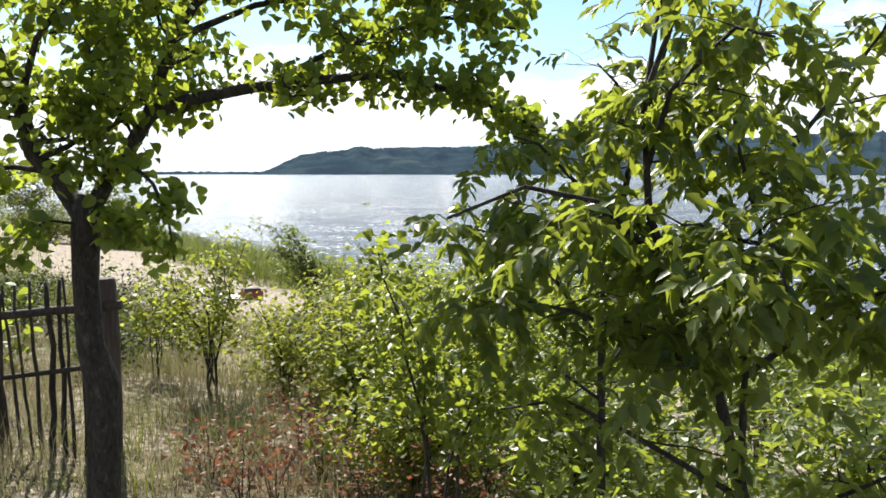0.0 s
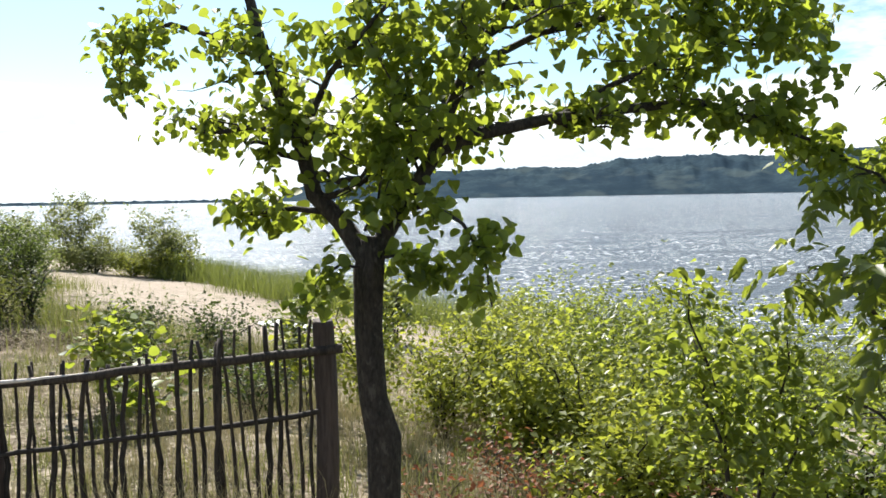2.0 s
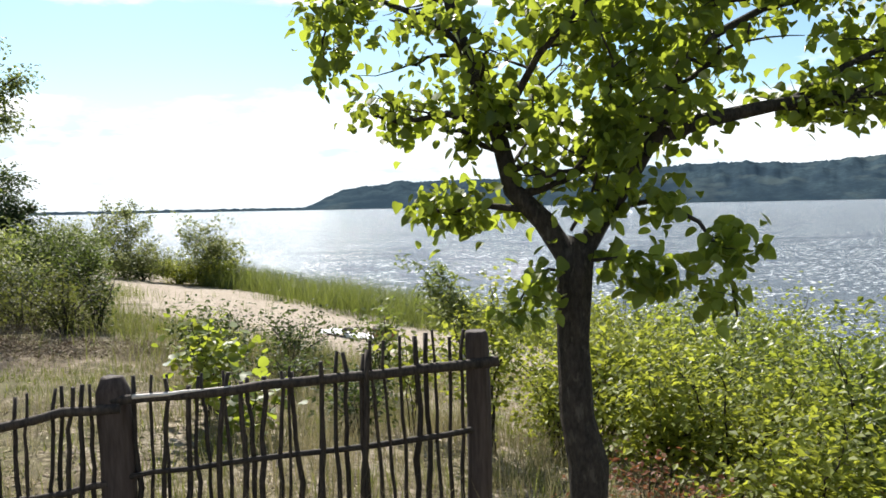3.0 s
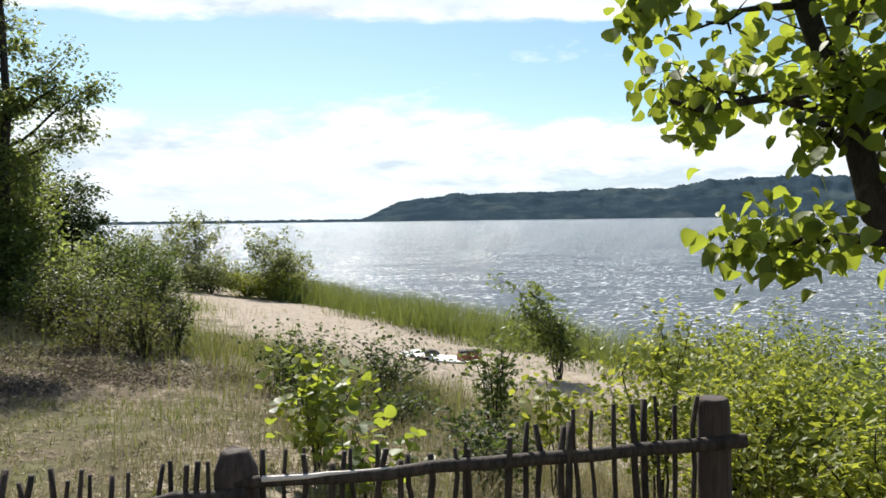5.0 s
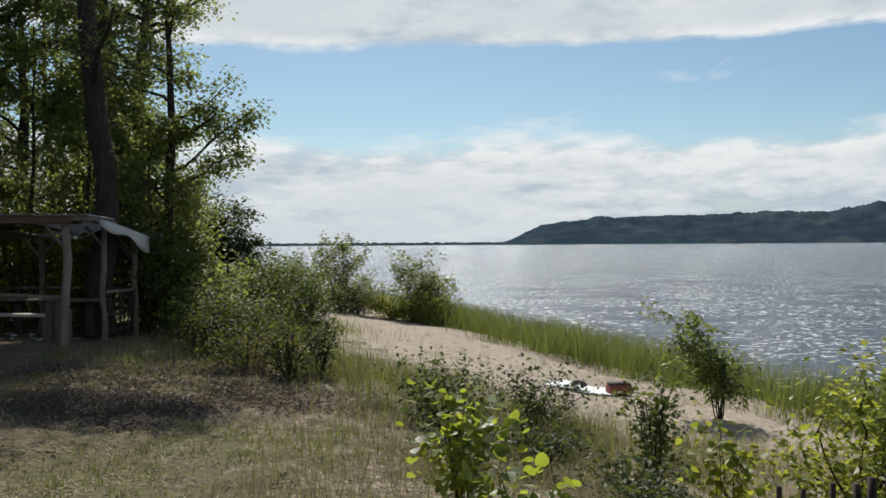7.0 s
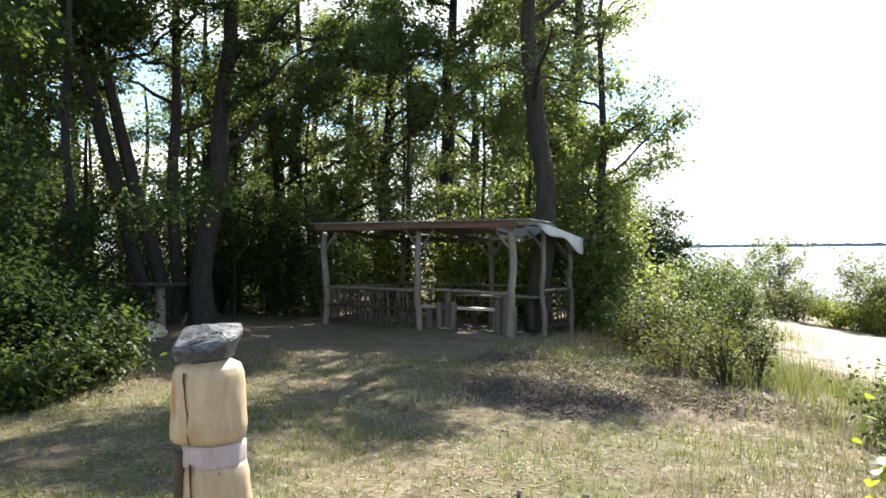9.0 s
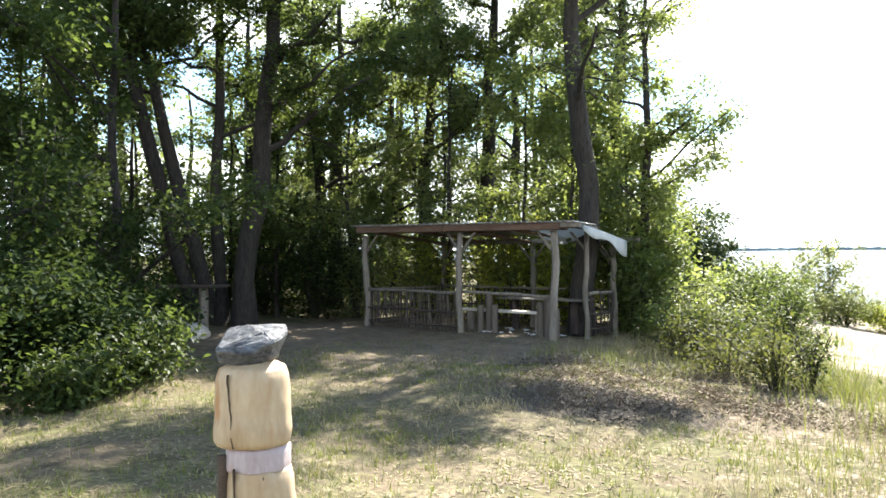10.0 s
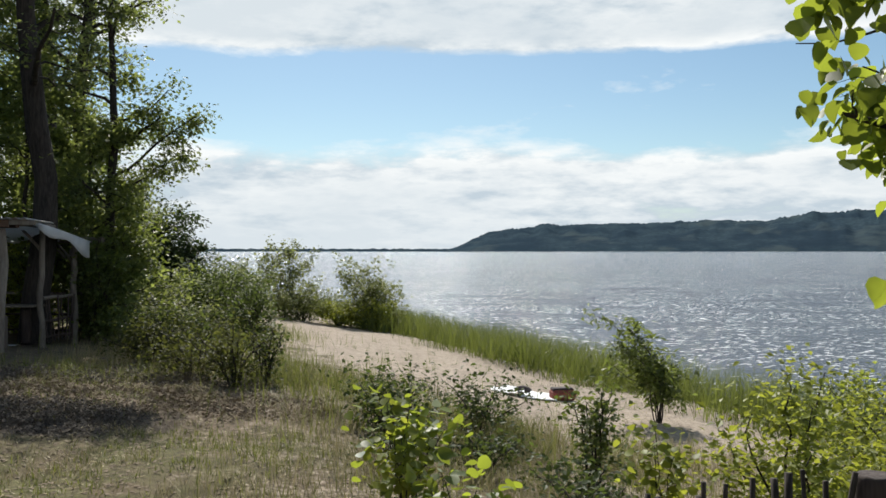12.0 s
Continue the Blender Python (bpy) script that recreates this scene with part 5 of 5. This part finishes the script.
    bmesh.ops.delete(bm, geom=[v for v in bm.verts if not v.link_faces], context="VERTS")
    bmesh.ops.bevel(bm, geom=bm.edges[:], offset=0.006, segments=1, affect="EDGES")
    bmesh.ops.triangulate(bm, faces=bm.faces[:])
    bmesh.ops.subdivide_edges(bm, edges=[e for e in bm.edges if e.calc_length() > 0.025], cuts=2, use_grid_fill=True)
    bmesh.ops.triangulate(bm, faces=bm.faces[:])
    for v in bm.verts:
        v.co += 0.007 * noise.noise_vector(v.co * 24) + 0.004 * noise.noise_vector(v.co * 60)
    stone = part("stone", bm, ROCK)
    stone.matrix_world = pose(-2.715, 1.98, z0 + 1.255 + 0.066, 0, -2, 37)
    tagged(stone, "angular grey rock lying on top of the carved post", "stone")


make_totem()

# ---- the shelter ----


def make_shelter():
    """Open log shelter: knobbly posts, boarded fascia, a sheet roof falling to the back, a stick railing and a plank bench."""
    ang = math.degrees(math.atan2(13.9 - 13.2, -13.1 + 7.45))  # along the front from the near corner
    root = thing("shelter", on_land(-7.48, 13.2), "open log shelter with a flat sheet roof and stick railings", "shelter", turn=ang)
    # x runs along the front, y to the back (negative side is the front's far side)
    D, H = -2.5, 2.06
    rng = np.random.default_rng(52)
    k = 0
    for x, y, h, r in [(0, 0, H, 0.085), (2.35, 0, H, 0.08), (5.32, 0, H, 0.09), (0.0, -1.1, H, 0.06), (0.0, -2.1, H - 0.22, 0.07), (0.3, D, H - 0.3, 0.06), (2.4, D, H - 0.22, 0.08), (5.22, D, H - 0.2, 0.08)]:
        ob = part("post", log_mesh("post", h + 0.2, r * 0.88, GREY_WOOD, 500 + k, 0.05, 12, 0.05), None, root)
        ob.location = (x, y, -0.2)
        for s in (-1, 1):
            if 0 <= x + s * 0.5 <= 5.4:
                lay("brace", (0, 0, h - 0.2), (s * 0.4, 0, h + 0.22), 0.03, GREY_WOOD, 520 + 3 * k + s, ob, "brace", 0.02)
        k += 1
    def top(x):
        return H + 0.14 + 0.014 * x  # the eaves rise a little towards the far end

    lay("beam", (-0.3, 0, top(0) - 0.09), (5.5, 0, top(5.5) - 0.1), 0.05, BROWN_WOOD, 561, root, "beam", 0.02)
    lay("beam", (-0.35, D, H - 0.16), (5.5, D, H - 0.14), 0.06, GREY_WOOD, 559, root, "beam", 0.02)
    lay("beam", (-0.1, 0.1, H + 0.08), (-0.1, -1.3, H + 0.06), 0.045, GREY_WOOD, 560, root, "beam")
    for x in (1.1, 2.4, 3.8, 5.22):
        lay("rafter", (x, 0.1, top(x) - 0.08), (x, D - 0.3, H - 0.2), 0.04, BROWN_WOOD, 570 + int(x * 10), root, "rafter", 0.01)
    tilt = -math.degrees(math.atan(0.014))
    for x0, x1, h, mat, name, label in [(-0.25, 2.7, 0.125, BROWN_WOOD, "fascia", "reddish-brown fascia board"), (2.71, 5.46, 0.135, BROWN_WOOD, "fascia", "reddish-brown fascia board"),
                                        (-0.72, -0.255, 0.085, GREY_WOOD, "fascia_end", "pale grey board end")]:
        bm = bmesh.new()
        box(bm, (x1 - x0, 0.025, h), (0, 0, 0), 0.006)
        ob = part(name, bm, mat, root, label)
        ob.matrix_local = pose((x0 + x1) / 2, 0.16, top((x0 + x1) / 2) - h / 2, 0, tilt, 0)
    # corrugated sheets
    for s in range(6):
        x0, x1 = -0.62 + s * 1.03, -0.62 + (s + 1) * 1.03 + 0.05
        nx, v = 28, []
        depth = -2.75 if s >= 3 else -1.7 if s == 2 else -0.5
        for y in np.linspace(0.24, depth, 4):
            for i in range(nx):
                x = x0 + (x1 - x0) * i / (nx - 1)
                v.append((x, y, top(x) + 0.02 + (y - 0.24) * 0.07 + 0.004 * (s % 2) + 0.014 * math.sin(2 * math.pi * x / 0.15) + rng.normal(0, 0.003)))
        q = [(j * nx + i, j * nx + i + 1, (j + 1) * nx + i + 1, (j + 1) * nx + i) for j in range(3) for i in range(nx - 1)]
        sheet = part("roof_sheet", fast_mesh("roof_sheet", v, q, ROOF, True), None, root)
        solid_mod = sheet.modifiers.new("thick", "SOLIDIFY")
        solid_mod.thickness = 0.006
    # a white sheet carries the roof on to the back at the near end
    v = []
    for i in range(12):
        for j in range(8):
            a, b = i / 11, j / 7
            v.append((-0.32 + 1.75 * a, -0.38 - 1.75 * b, H + 0.13 - 0.33 * b - 0.05 * math.sin(5 * a * math.pi) * b))
    q = [(i * 8 + j, i * 8 + j + 1, (i + 1) * 8 + j + 1, (i + 1) * 8 + j) for i in range(11) for j in range(7)]
    sheet = part("awning_sheet", fast_mesh("awning", v, q, FILM, True), None, root, "sagging white plastic sheet")
    sheet.modifiers.new("thick", "SOLIDIFY").thickness = 0.004
    # its torn end hangs down the near side
    v = [(-0.33 - 0.03 * math.sin(4 * a), -0.5 - 1.6 * a, H + 0.11 - 0.3 * a - b * (0.1 + 0.2 * a + 0.06 * math.sin(9 * a))) for a in np.linspace(0, 1, 12) for b in np.linspace(0, 1, 4)]
    q = [(i * 4 + j, i * 4 + j + 1, (i + 1) * 4 + j + 1, (i + 1) * 4 + j) for i in range(11) for j in range(3)]
    flap = part("flap", fast_mesh("flap", v, q, FILM, True), None, sheet, "torn white plastic edge")
    flap.modifiers.new("thick", "SOLIDIFY").thickness = 0.004
    # railings: front, back and far end
    for (xa, ya), (xb, yb), seed, sticks in [((2.35, 0), (5.32, 0), 1, True), ((0.1, D), (2.4, D), 2, False), ((2.4, D), (5.22, D), 3, True), ((5.32, 0), (5.22, D), 4, True), ((0.0, -1.1), (0.0, -2.1), 5, True)]:
        for z, r in ((0.83, 0.035), (0.42, 0.025), (0.12, 0.022)):
            # darker wood on lower rails and inner sticks paints in the interior's shade
            lay("rail", (xa, ya, z), (xb, yb, z), r, GREY_WOOD if z > 0.5 else POST, 600 + seed * 10 + int(z * 9), root, "rail", 0.02)
        if sticks:
            m = log_mesh("stick", 0.8, 0.017, STUMP if seed == 1 else POST, 620 + seed, 0.03, 6)
            n = int(math.hypot(xb - xa, yb - ya) / 0.11)
            for i in range(1, n):
                t = i / n
                ob = part("stick", m, None, root)
                ob.matrix_local = pose(xa + (xb - xa) * t, ya + (yb - ya) * t - 0.04, 0.02, rng.normal(0, 3), rng.normal(0, 3), rng.uniform(0, 360)) @ Matrix.Diagonal((1, 1, rng.uniform(0.92, 1.1), 1))
    lay("rail", (0, 0, 0.82), (2.35, 0, 0.85), 0.035, GREY_WOOD, 640, root, "rail", 0.02)

    def to_world(x, y, z=0.0):
        return root.matrix_world @ Vector((x, y, z))

    # plank table and log stools inside
    table = thing("plank_table", to_world(1.2, -1.3), "long grey plank table on log legs under the shelter", "table", turn=ang)
    for s in (-1, 1):
        ob = part("leg", log_mesh("leg", 0.66, 0.09, POST, 650 + s, 0.01), None, table)
        ob.location = (s * 0.75, 0, 0)
    for i in range(3):
        bm = bmesh.new()
        box(bm, (2.1, 0.17, 0.035), (0, -0.18 + 0.18 * i, 0.68), 0.008)
        part("plank", bm, GREY_WOOD, table)
    bench = thing("plank_bench", to_world(1.72, -0.62), "narrow plank bench on log legs under the shelter", "bench", turn=ang)
    for s in (-1, 1):
        ob = part("leg", log_mesh("leg", 0.42, 0.09, GREY_WOOD, 660 + s, 0.01), None, bench)
        ob.location = (s * 0.9, 0, 0)
    bm = bmesh.new()
    box(bm, (2.35, 0.24, 0.05), (0, 0, 0.445), 0.008)
    part("plank", bm, PALE_WOOD, bench)
    # scraps that lie on the trodden earth under the roof
    bm = bmesh.new()
    for _ in range(26):
        x, y, r = rng.uniform(0.3, 2.4), rng.uniform(-1.0, -0.1), rng.uniform(0.03, 0.09)
        spot = to_world(x, y)
        z = float(land(spot.x, spot.y)) + 0.012
        ring = [bm.verts.new((spot.x + r * rng.uniform(0.5, 1.2) * math.cos(a), spot.y + r * rng.uniform(0.5, 1.2) * math.sin(a), z + rng.uniform(0, 0.03))) for a in np.linspace(0, 2 * math.pi, 7)[:-1]]
        bm.faces.new(ring)
    scraps = part("paper_scraps", bm, TARP)
    scraps.modifiers.new("thick", "SOLIDIFY").thickness = 0.004
    tagged(scraps, "scraps of white paper strewn on the earth under the shelter", "litter", kind="stuff")
    peg = part("peg", log_mesh("peg", 0.26, 0.016, GREY_WOOD, 690, 0.01, 7), None)
    peg.matrix_world = pose(*on_land(-6.45, 10.4, -0.05), 4, -3, 0)
    tagged(peg, "short grey wooden peg driven into the turf", "peg")
    stool = None
    for i, (x, y, h) in enumerate([(0.58, -0.36, 0.68), (0.4, -0.34, 0.64), (0.24, -0.38, 0.45), (1.9, -0.36, 0.66), (1.72, -0.32, 0.48), (2.08, -0.3, 0.46)]):
        at = Matrix.Translation(to_world(x, y)) @ Matrix.Diagonal((0.9, 0.9, h / 0.55, 1))
        if stool is None:
            stool = tagged(part("log_stool", log_mesh("log_stool", 0.55, 0.09, STUMP, 670, 0.008, 14, 0.02, 0.96), None), "upright brown log used as a stool under the shelter", "stool", "log stools")
            stool.matrix_world = at
        else:
            copy_thing(stool, at)


make_shelter()


def make_log_table():
    root = thing("log_table", on_land(-15.8, 10.95), "rough plank on log legs beside the trunk", "table", turn=35)
    for s in (-1, 1):
        ob = part("leg", log_mesh("leg", 0.98, 0.12, GREY_WOOD, 700 + s, 0.015), None, root)
        ob.location = (s * 0.55, 0, 0)
    bm = bmesh.new()
    box(bm, (2.2, 0.5, 0.06), (0, 0, 1.01), 0.012)
    part("plank", bm, POST, root)


make_log_table()


def make_slab(x, y, size, label, seed, mat, name="stone"):
    bm = bmesh.new()
    bmesh.ops.create_icosphere(bm, subdivisions=2, radius=1.0)
    for v in bm.verts:
        k = 1 + 0.35 * noise.noise(v.co * 1.3 + Vector((seed, 0, 0)))
        v.co = Vector((v.co.x * size[0] * k, v.co.y * size[1] * k, v.co.z * size[2] * k))
    ob = part(name, bm, mat)
    ob.matrix_world = pose(*on_land(x, y, size[2] * 0.5), 0, 0, seed * 40)
    return tagged(ob, label, name)


make_slab(-14.55, 9.95, (0.6, 0.4, 0.24), "pale flat stone lying in the grass beside the bushes", 2, PALE_WOOD)
make_slab(-14.0, 10.0, (0.45, 0.3, 0.2), "pale flat stone lying in the grass beside the bushes", 3, PALE_WOOD)

# ---- what lies on the beach ----


def make_beach_things():
    nx, ny = 22, 12
    v = []
    for i in range(nx):
        for j in range(ny):
            x, y = 1.28 + 0.66 * i / (nx - 1) + 0.02 * math.sin(j), 14.5 + 0.85 * j / (ny - 1) + 0.03 * math.sin(i * 0.8)
            v.append((x, y, float(land(x, y)) + 0.03 + 0.025 * abs(noise.noise((x * 4, y * 4, 0)))))
    q = [(i * ny + j, (i + 1) * ny + j, (i + 1) * ny + j + 1, i * ny + j + 1) for i in range(nx - 1) for j in range(ny - 1)]
    ob = part("beach_towel", fast_mesh("towel", v, q, TARP, True), None)
    ob.modifiers.new("thick", "SOLIDIFY").thickness = 0.015
    tagged(ob, "white towel spread on the beach sand", "towel")
    bag = thing("bag", on_land(2.1, 14.85), "open red cloth bag standing on the beach sand", "bag", turn=10)
    bm = bmesh.new()
    box(bm, (0.46, 0.3, 0.2), (0, 0, 0.11), 0.045)
    body = part("body", bm, RED_CLOTH, bag)
    # no hollow here: a dark block stands for the shade inside
    bm = bmesh.new()
    box(bm, (0.4, 0.22, 0.05), (-0.02, 0, 0.215), 0.02)
    part("opening", bm, DARK_CLOTH, body, "dark block standing for the shaded open top")
    cloth = thing("cloth", on_land(1.06, 14.8), "crumpled pale blue cloth with a dark bundle on the sand", "cloth")
    bm = bmesh.new()
    bmesh.ops.create_grid(bm, x_segments=10, y_segments=8, size=0.3)
    for w in bm.verts:
        w.co.z = 0.05 + 0.09 * abs(noise.noise(w.co * 5))
    part("cover", bm, TARP, cloth)
    bm = bmesh.new()
    bmesh.ops.create_icosphere(bm, subdivisions=2, radius=0.12)
    for w in bm.verts:
        w.co = Vector((w.co.x * 1.3, w.co.y, w.co.z * 0.6 + 0.08)) * (1 + 0.2 * noise.noise(w.co * 9))
    part("bundle", bm, DARK_CLOTH, cloth, "dark folded bundle").location = (0.3, -0.05, 0)


make_beach_things()


def make_heap():
    """A low heap of raked dead leaves and stalks, and the thinner swath of litter that trails off it."""
    rng = np.random.default_rng(91)
    n = 5200
    lump = rng.normal(0, 1, (60, 2)) * (0.5, 0.32) + (-4.05, 7.85)
    k = rng.integers(0, 60, n)
    x, y = (lump[k] + rng.normal(0, 0.13, (n, 2))).T
    z = land(x, y) + 0.005 + np.abs(rng.normal(0, 0.07, n)) * np.exp(-(((x + 4.05) / 0.9) ** 2 + ((y - 7.85) / 0.5) ** 2))
    m = leaves("heap", np.stack([x, y, z], -1), 0.045, ASH, rng, "lance", 0.0)
    tagged(new("leaf_heap", m), "low raked heap of dark dead leaves and stalks on the turf", "heap", kind="stuff")
    n = 7000
    lump = rng.uniform(0, 1, (130, 2))
    k = rng.integers(0, 130, n)
    x = -5.6 + 4.2 * lump[k, 0] + rng.normal(0, 0.16, n)
    y = 7.9 + 0.5 * lump[k, 0] + 1.5 * lump[k, 1] + rng.normal(0, 0.12, n)
    z = land(x, y) + 0.005 + np.abs(rng.normal(0.0, 0.035, n))
    # dark clumps added in place of the shade on the bank's near face
    n = 3600
    lump = rng.uniform(0, 1, (70, 2))
    k = rng.integers(0, 70, n)
    bx = -6.6 + 4.0 * lump[k, 0] + rng.normal(0, 0.14, n)
    by = 10.1 + 1.0 * lump[k, 1] + rng.normal(0, 0.1, n)
    bz = land(bx, by) + 0.005 + np.abs(rng.normal(0.0, 0.06, n))
    tagged(new("bank_shade_litter", leaves("bank_shade_litter", np.stack([bx, by, bz], -1), 0.06, ASH, rng, "lance", 0.0)), "dark clumps of dead stalks standing in for shade along the low bank", "litter", kind="stuff")
    tagged(new("raked_litter", leaves("raked_litter", np.stack([x, y, z], -1), 0.05, LITTER, rng, "lance", 0.0)), "swath of raked brown leaves and stalks on the turf", "litter", kind="stuff")


make_heap()

# ---- grass and reeds ----


def make_grass(name, label, mat, places, size, width, rng, density, dz=-0.01, bow=0.35):
    x, y = places
    keep = rng.uniform(0, 1, len(x)) < density(x, y)
    x, y = x[keep], y[keep]
    n = len(x)
    verts, faces = LEAF_SHAPES["blade"]
    az = rng.uniform(0, 2 * math.pi, n)
    tilt = np.abs(rng.normal(0, bow, n)) if bow < 1 else rng.normal(1.4, 0.14, n)  # what lies flat
    h = size * rng.uniform(0.45, 1.25, n)
    side = np.stack([np.cos(az), np.sin(az), 0 * az], -1)
    along = np.stack([-np.sin(az) * np.sin(tilt), np.cos(az) * np.sin(tilt), np.cos(tilt)], -1)
    front = np.cross(side, along)
    w = width * rng.uniform(0.7, 1.3, n)
    at = np.stack([x, y, land(x, y) + dz], -1)
    out = at[:, None] + w[:, None, None] * verts[None, :, :1] * side[:, None] + h[:, None, None] * (verts[None, :, 1:2] * along[:, None] - verts[None, :, 2:] * front[:, None])
    f = (faces[None] + (np.arange(n) * len(verts))[:, None, None]).reshape(-1, 3)
    tagged(new(name, fast_mesh(name, out.reshape(-1, 3), f, mat)), label, "grass", kind="stuff")


def patch(x, y, scale, seed):
    return np.array([noise.noise((a * scale, b * scale, seed)) for a, b in zip(x, y)])


def tufts(rng, count, area, each, spread):
    """Places gathered into tufts."""
    x0, x1, y0, y1 = area
    cx, cy = rng.uniform(x0, x1, count), rng.uniform(y0, y1, count)
    k = np.repeat(np.arange(count), each)
    return cx[k] + rng.normal(0, spread, len(k)), cy[k] + rng.normal(0, spread, len(k))


def fields():
    rng = np.random.default_rng(99)
    lawn, slope = (-10.5, 4, 1.5, 15), (-2.2, 5.5, 1.8, 10)

    def turf(x, y):
        bare = np.clip(1.1 - np.hypot((x + 9.5) / 6.5, (y - 12.8) / 4.5), 0, 1)
        return np.clip(-(shore(x, y) + 4.2) / 3, 0.03, 1) * (1 - 0.85 * np.clip(1.5 * bare, 0, 1))

    make_grass("dry_grass", "short bleached dry grass on the turf", LEAF["straw"], tufts(rng, 18000, lawn, 9, 0.05), 0.09, 0.008, rng,
               lambda x, y: turf(x, y) * np.interp(shore(x, y), [-15.5, -10], [0.4, 1]) * np.clip(0.24 + 1.4 * patch(x, y, 0.7, 1) + 1.4 * patch(x, y, 2.2, 3), 0, 1), bow=0.8)
    make_grass("green_grass", "short green grass in patches on the turf", LEAF["grass"], tufts(rng, 9000, lawn, 9, 0.045), 0.085, 0.009, rng,
               lambda x, y: turf(x, y) * np.clip(0.54 - 0.09 * (shore(x, y) + 11.5) + 1.9 * patch(x, y, 0.5, 4) + 0.9 * np.exp(-(((x + 1.9) / 1.3) ** 2 + ((y - 7.2) / 0.35) ** 2)), 0, 1), bow=0.5)
    yard = (-8, 4, -5, 1.5)
    make_grass("yard_grass", "short bleached grass on the trodden turf", LEAF["straw"], tufts(rng, 4200, yard, 9, 0.05), 0.09, 0.008, rng, lambda x, y: np.clip(0.4 + 1.8 * patch(x, y, 0.9, 61), 0, 1), bow=0.8)
    make_grass("yard_green", "short green grass in patches on the trodden turf", LEAF["grass"], tufts(rng, 2400, yard, 9, 0.045), 0.09, 0.009, rng, lambda x, y: np.clip(0.25 + 1.9 * patch(x, y, 0.6, 64), 0, 1), bow=0.5)
    make_grass("litter", "dead leaves and stalks strewn over the turf", LITTER, tufts(rng, 9000, lawn, 4, 0.1), 0.075, 0.022, rng,
               lambda x, y: turf(x, y) * np.clip(0.4 + 1.5 * patch(x, y, 0.9, 9), 0, 1) + 0.15, dz=0.005, bow=1.3)
    make_grass("straw_chaff", "flattened pale stalks and bits of straw lying on the turf", LEAF["straw"], tufts(rng, 7000, lawn, 4, 0.12), 0.075, 0.012, rng,
               lambda x, y: turf(x, y) * np.clip(0.5 + 1.4 * patch(x, y, 1.1, 19), 0, 1) + 0.1, dz=0.006, bow=1.3)
    make_grass("tall_grass", "tall loose grass round the fence and shrubs", LEAF["grass"], tufts(rng, 2000, slope, 11, 0.05), 0.3, 0.006, rng,
               lambda x, y: np.clip(0.35 + 1.6 * patch(x, y, 0.8, 7), 0, 1) * np.clip((x + 2.4) / 2.4, 0.05, 1), bow=0.35)
    make_grass("tall_straw", "tall dry stalks round the fence and shrubs", LEAF["straw"], tufts(rng, 5600, slope, 9, 0.06), 0.36, 0.0045, rng,
               lambda x, y: np.clip(0.45 + 1.4 * patch(x, y, 0.9, 12), 0, 1) * np.clip((x + 2.2) / 2.4, 0.05, 1), bow=0.3)
    make_grass("edge_grass", "tall grass along the edge of the bushes and the sand", LEAF["grass"], tufts(rng, 6500, (-8, 3, 8, 31), 9, 0.09), 0.42, 0.011, rng,
               lambda x, y: np.exp(-(((shore(x, y) + 8.0 + 0.9 * np.sin(y * 0.5)) / 1.3) ** 2)), bow=0.35)
    make_grass("bank_grass", "tufts of long grass along the low bank behind the mound", LEAF["grass"], tufts(rng, 750, (-7.2, -2.2, 9.8, 12.6), 16, 0.07), 0.27, 0.007, rng,
               lambda x, y: np.exp(-(((y - 11.1 - 0.5 * np.sin(1.7 * x)) / 0.55) ** 2)) * np.clip(0.5 + 1.6 * patch(x, y, 0.9, 51), 0, 1), bow=0.6)
    make_grass("bank_straw", "tall dry stalks between the bushes on the turf", LEAF["straw"], tufts(rng, 420, (-6.4, -1.6, 10.6, 13.6), 12, 0.1), 0.34, 0.005, rng,
               lambda x, y: np.clip(0.4 + 1.6 * patch(x, y, 0.8, 57), 0, 1), bow=0.35)
    n = 98000
    y = rng.uniform(-8, 58, n)
    s = 1.4 + rng.normal(0, 1.25, n) + 0.6 * np.sin(y * 0.55) + 0.35 * np.sin(y * 1.7)
    x = 5 + (s - 0.423 * (y - 15) - np.maximum(0, y - 40) * 0.35) / 0.906
    make_grass("reeds", "dense belt of green reeds along the shore", LEAF["reed"], (x, y), 0.95, 0.014, rng,
               lambda x, y: (shore(x, y) > -1.3) * np.clip(0.75 + 1.2 * patch(x, y, 0.5, 31), 0.15, 1), bow=0.4)
    make_grass("driftwood", "thin driftwood and dry stalks strewn on the sand", ASH, tufts(rng, 1500, (-8, 9, 4, 34), 5, 0.14), 0.15, 0.013, rng,
               lambda x, y: (np.abs(shore(x, y) + 3.4) < 3.4) * np.clip(0.5 + 1.5 * patch(x, y, 0.8, 40), 0, 1), dz=0.01, bow=1.4)
    make_grass("beach_grass", "sparse tufts of beach grass on the sand", LEAF["reed"], tufts(rng, 900, (-8, 12, 0, 34), 12, 0.08), 0.28, 0.008, rng,
               lambda x, y: (np.abs(shore(x, y) + 3.4) < 3.2) * np.clip(2.6 * patch(x, y, 1.1, 20) + 0.1, 0, 1), bow=0.4)


fields()
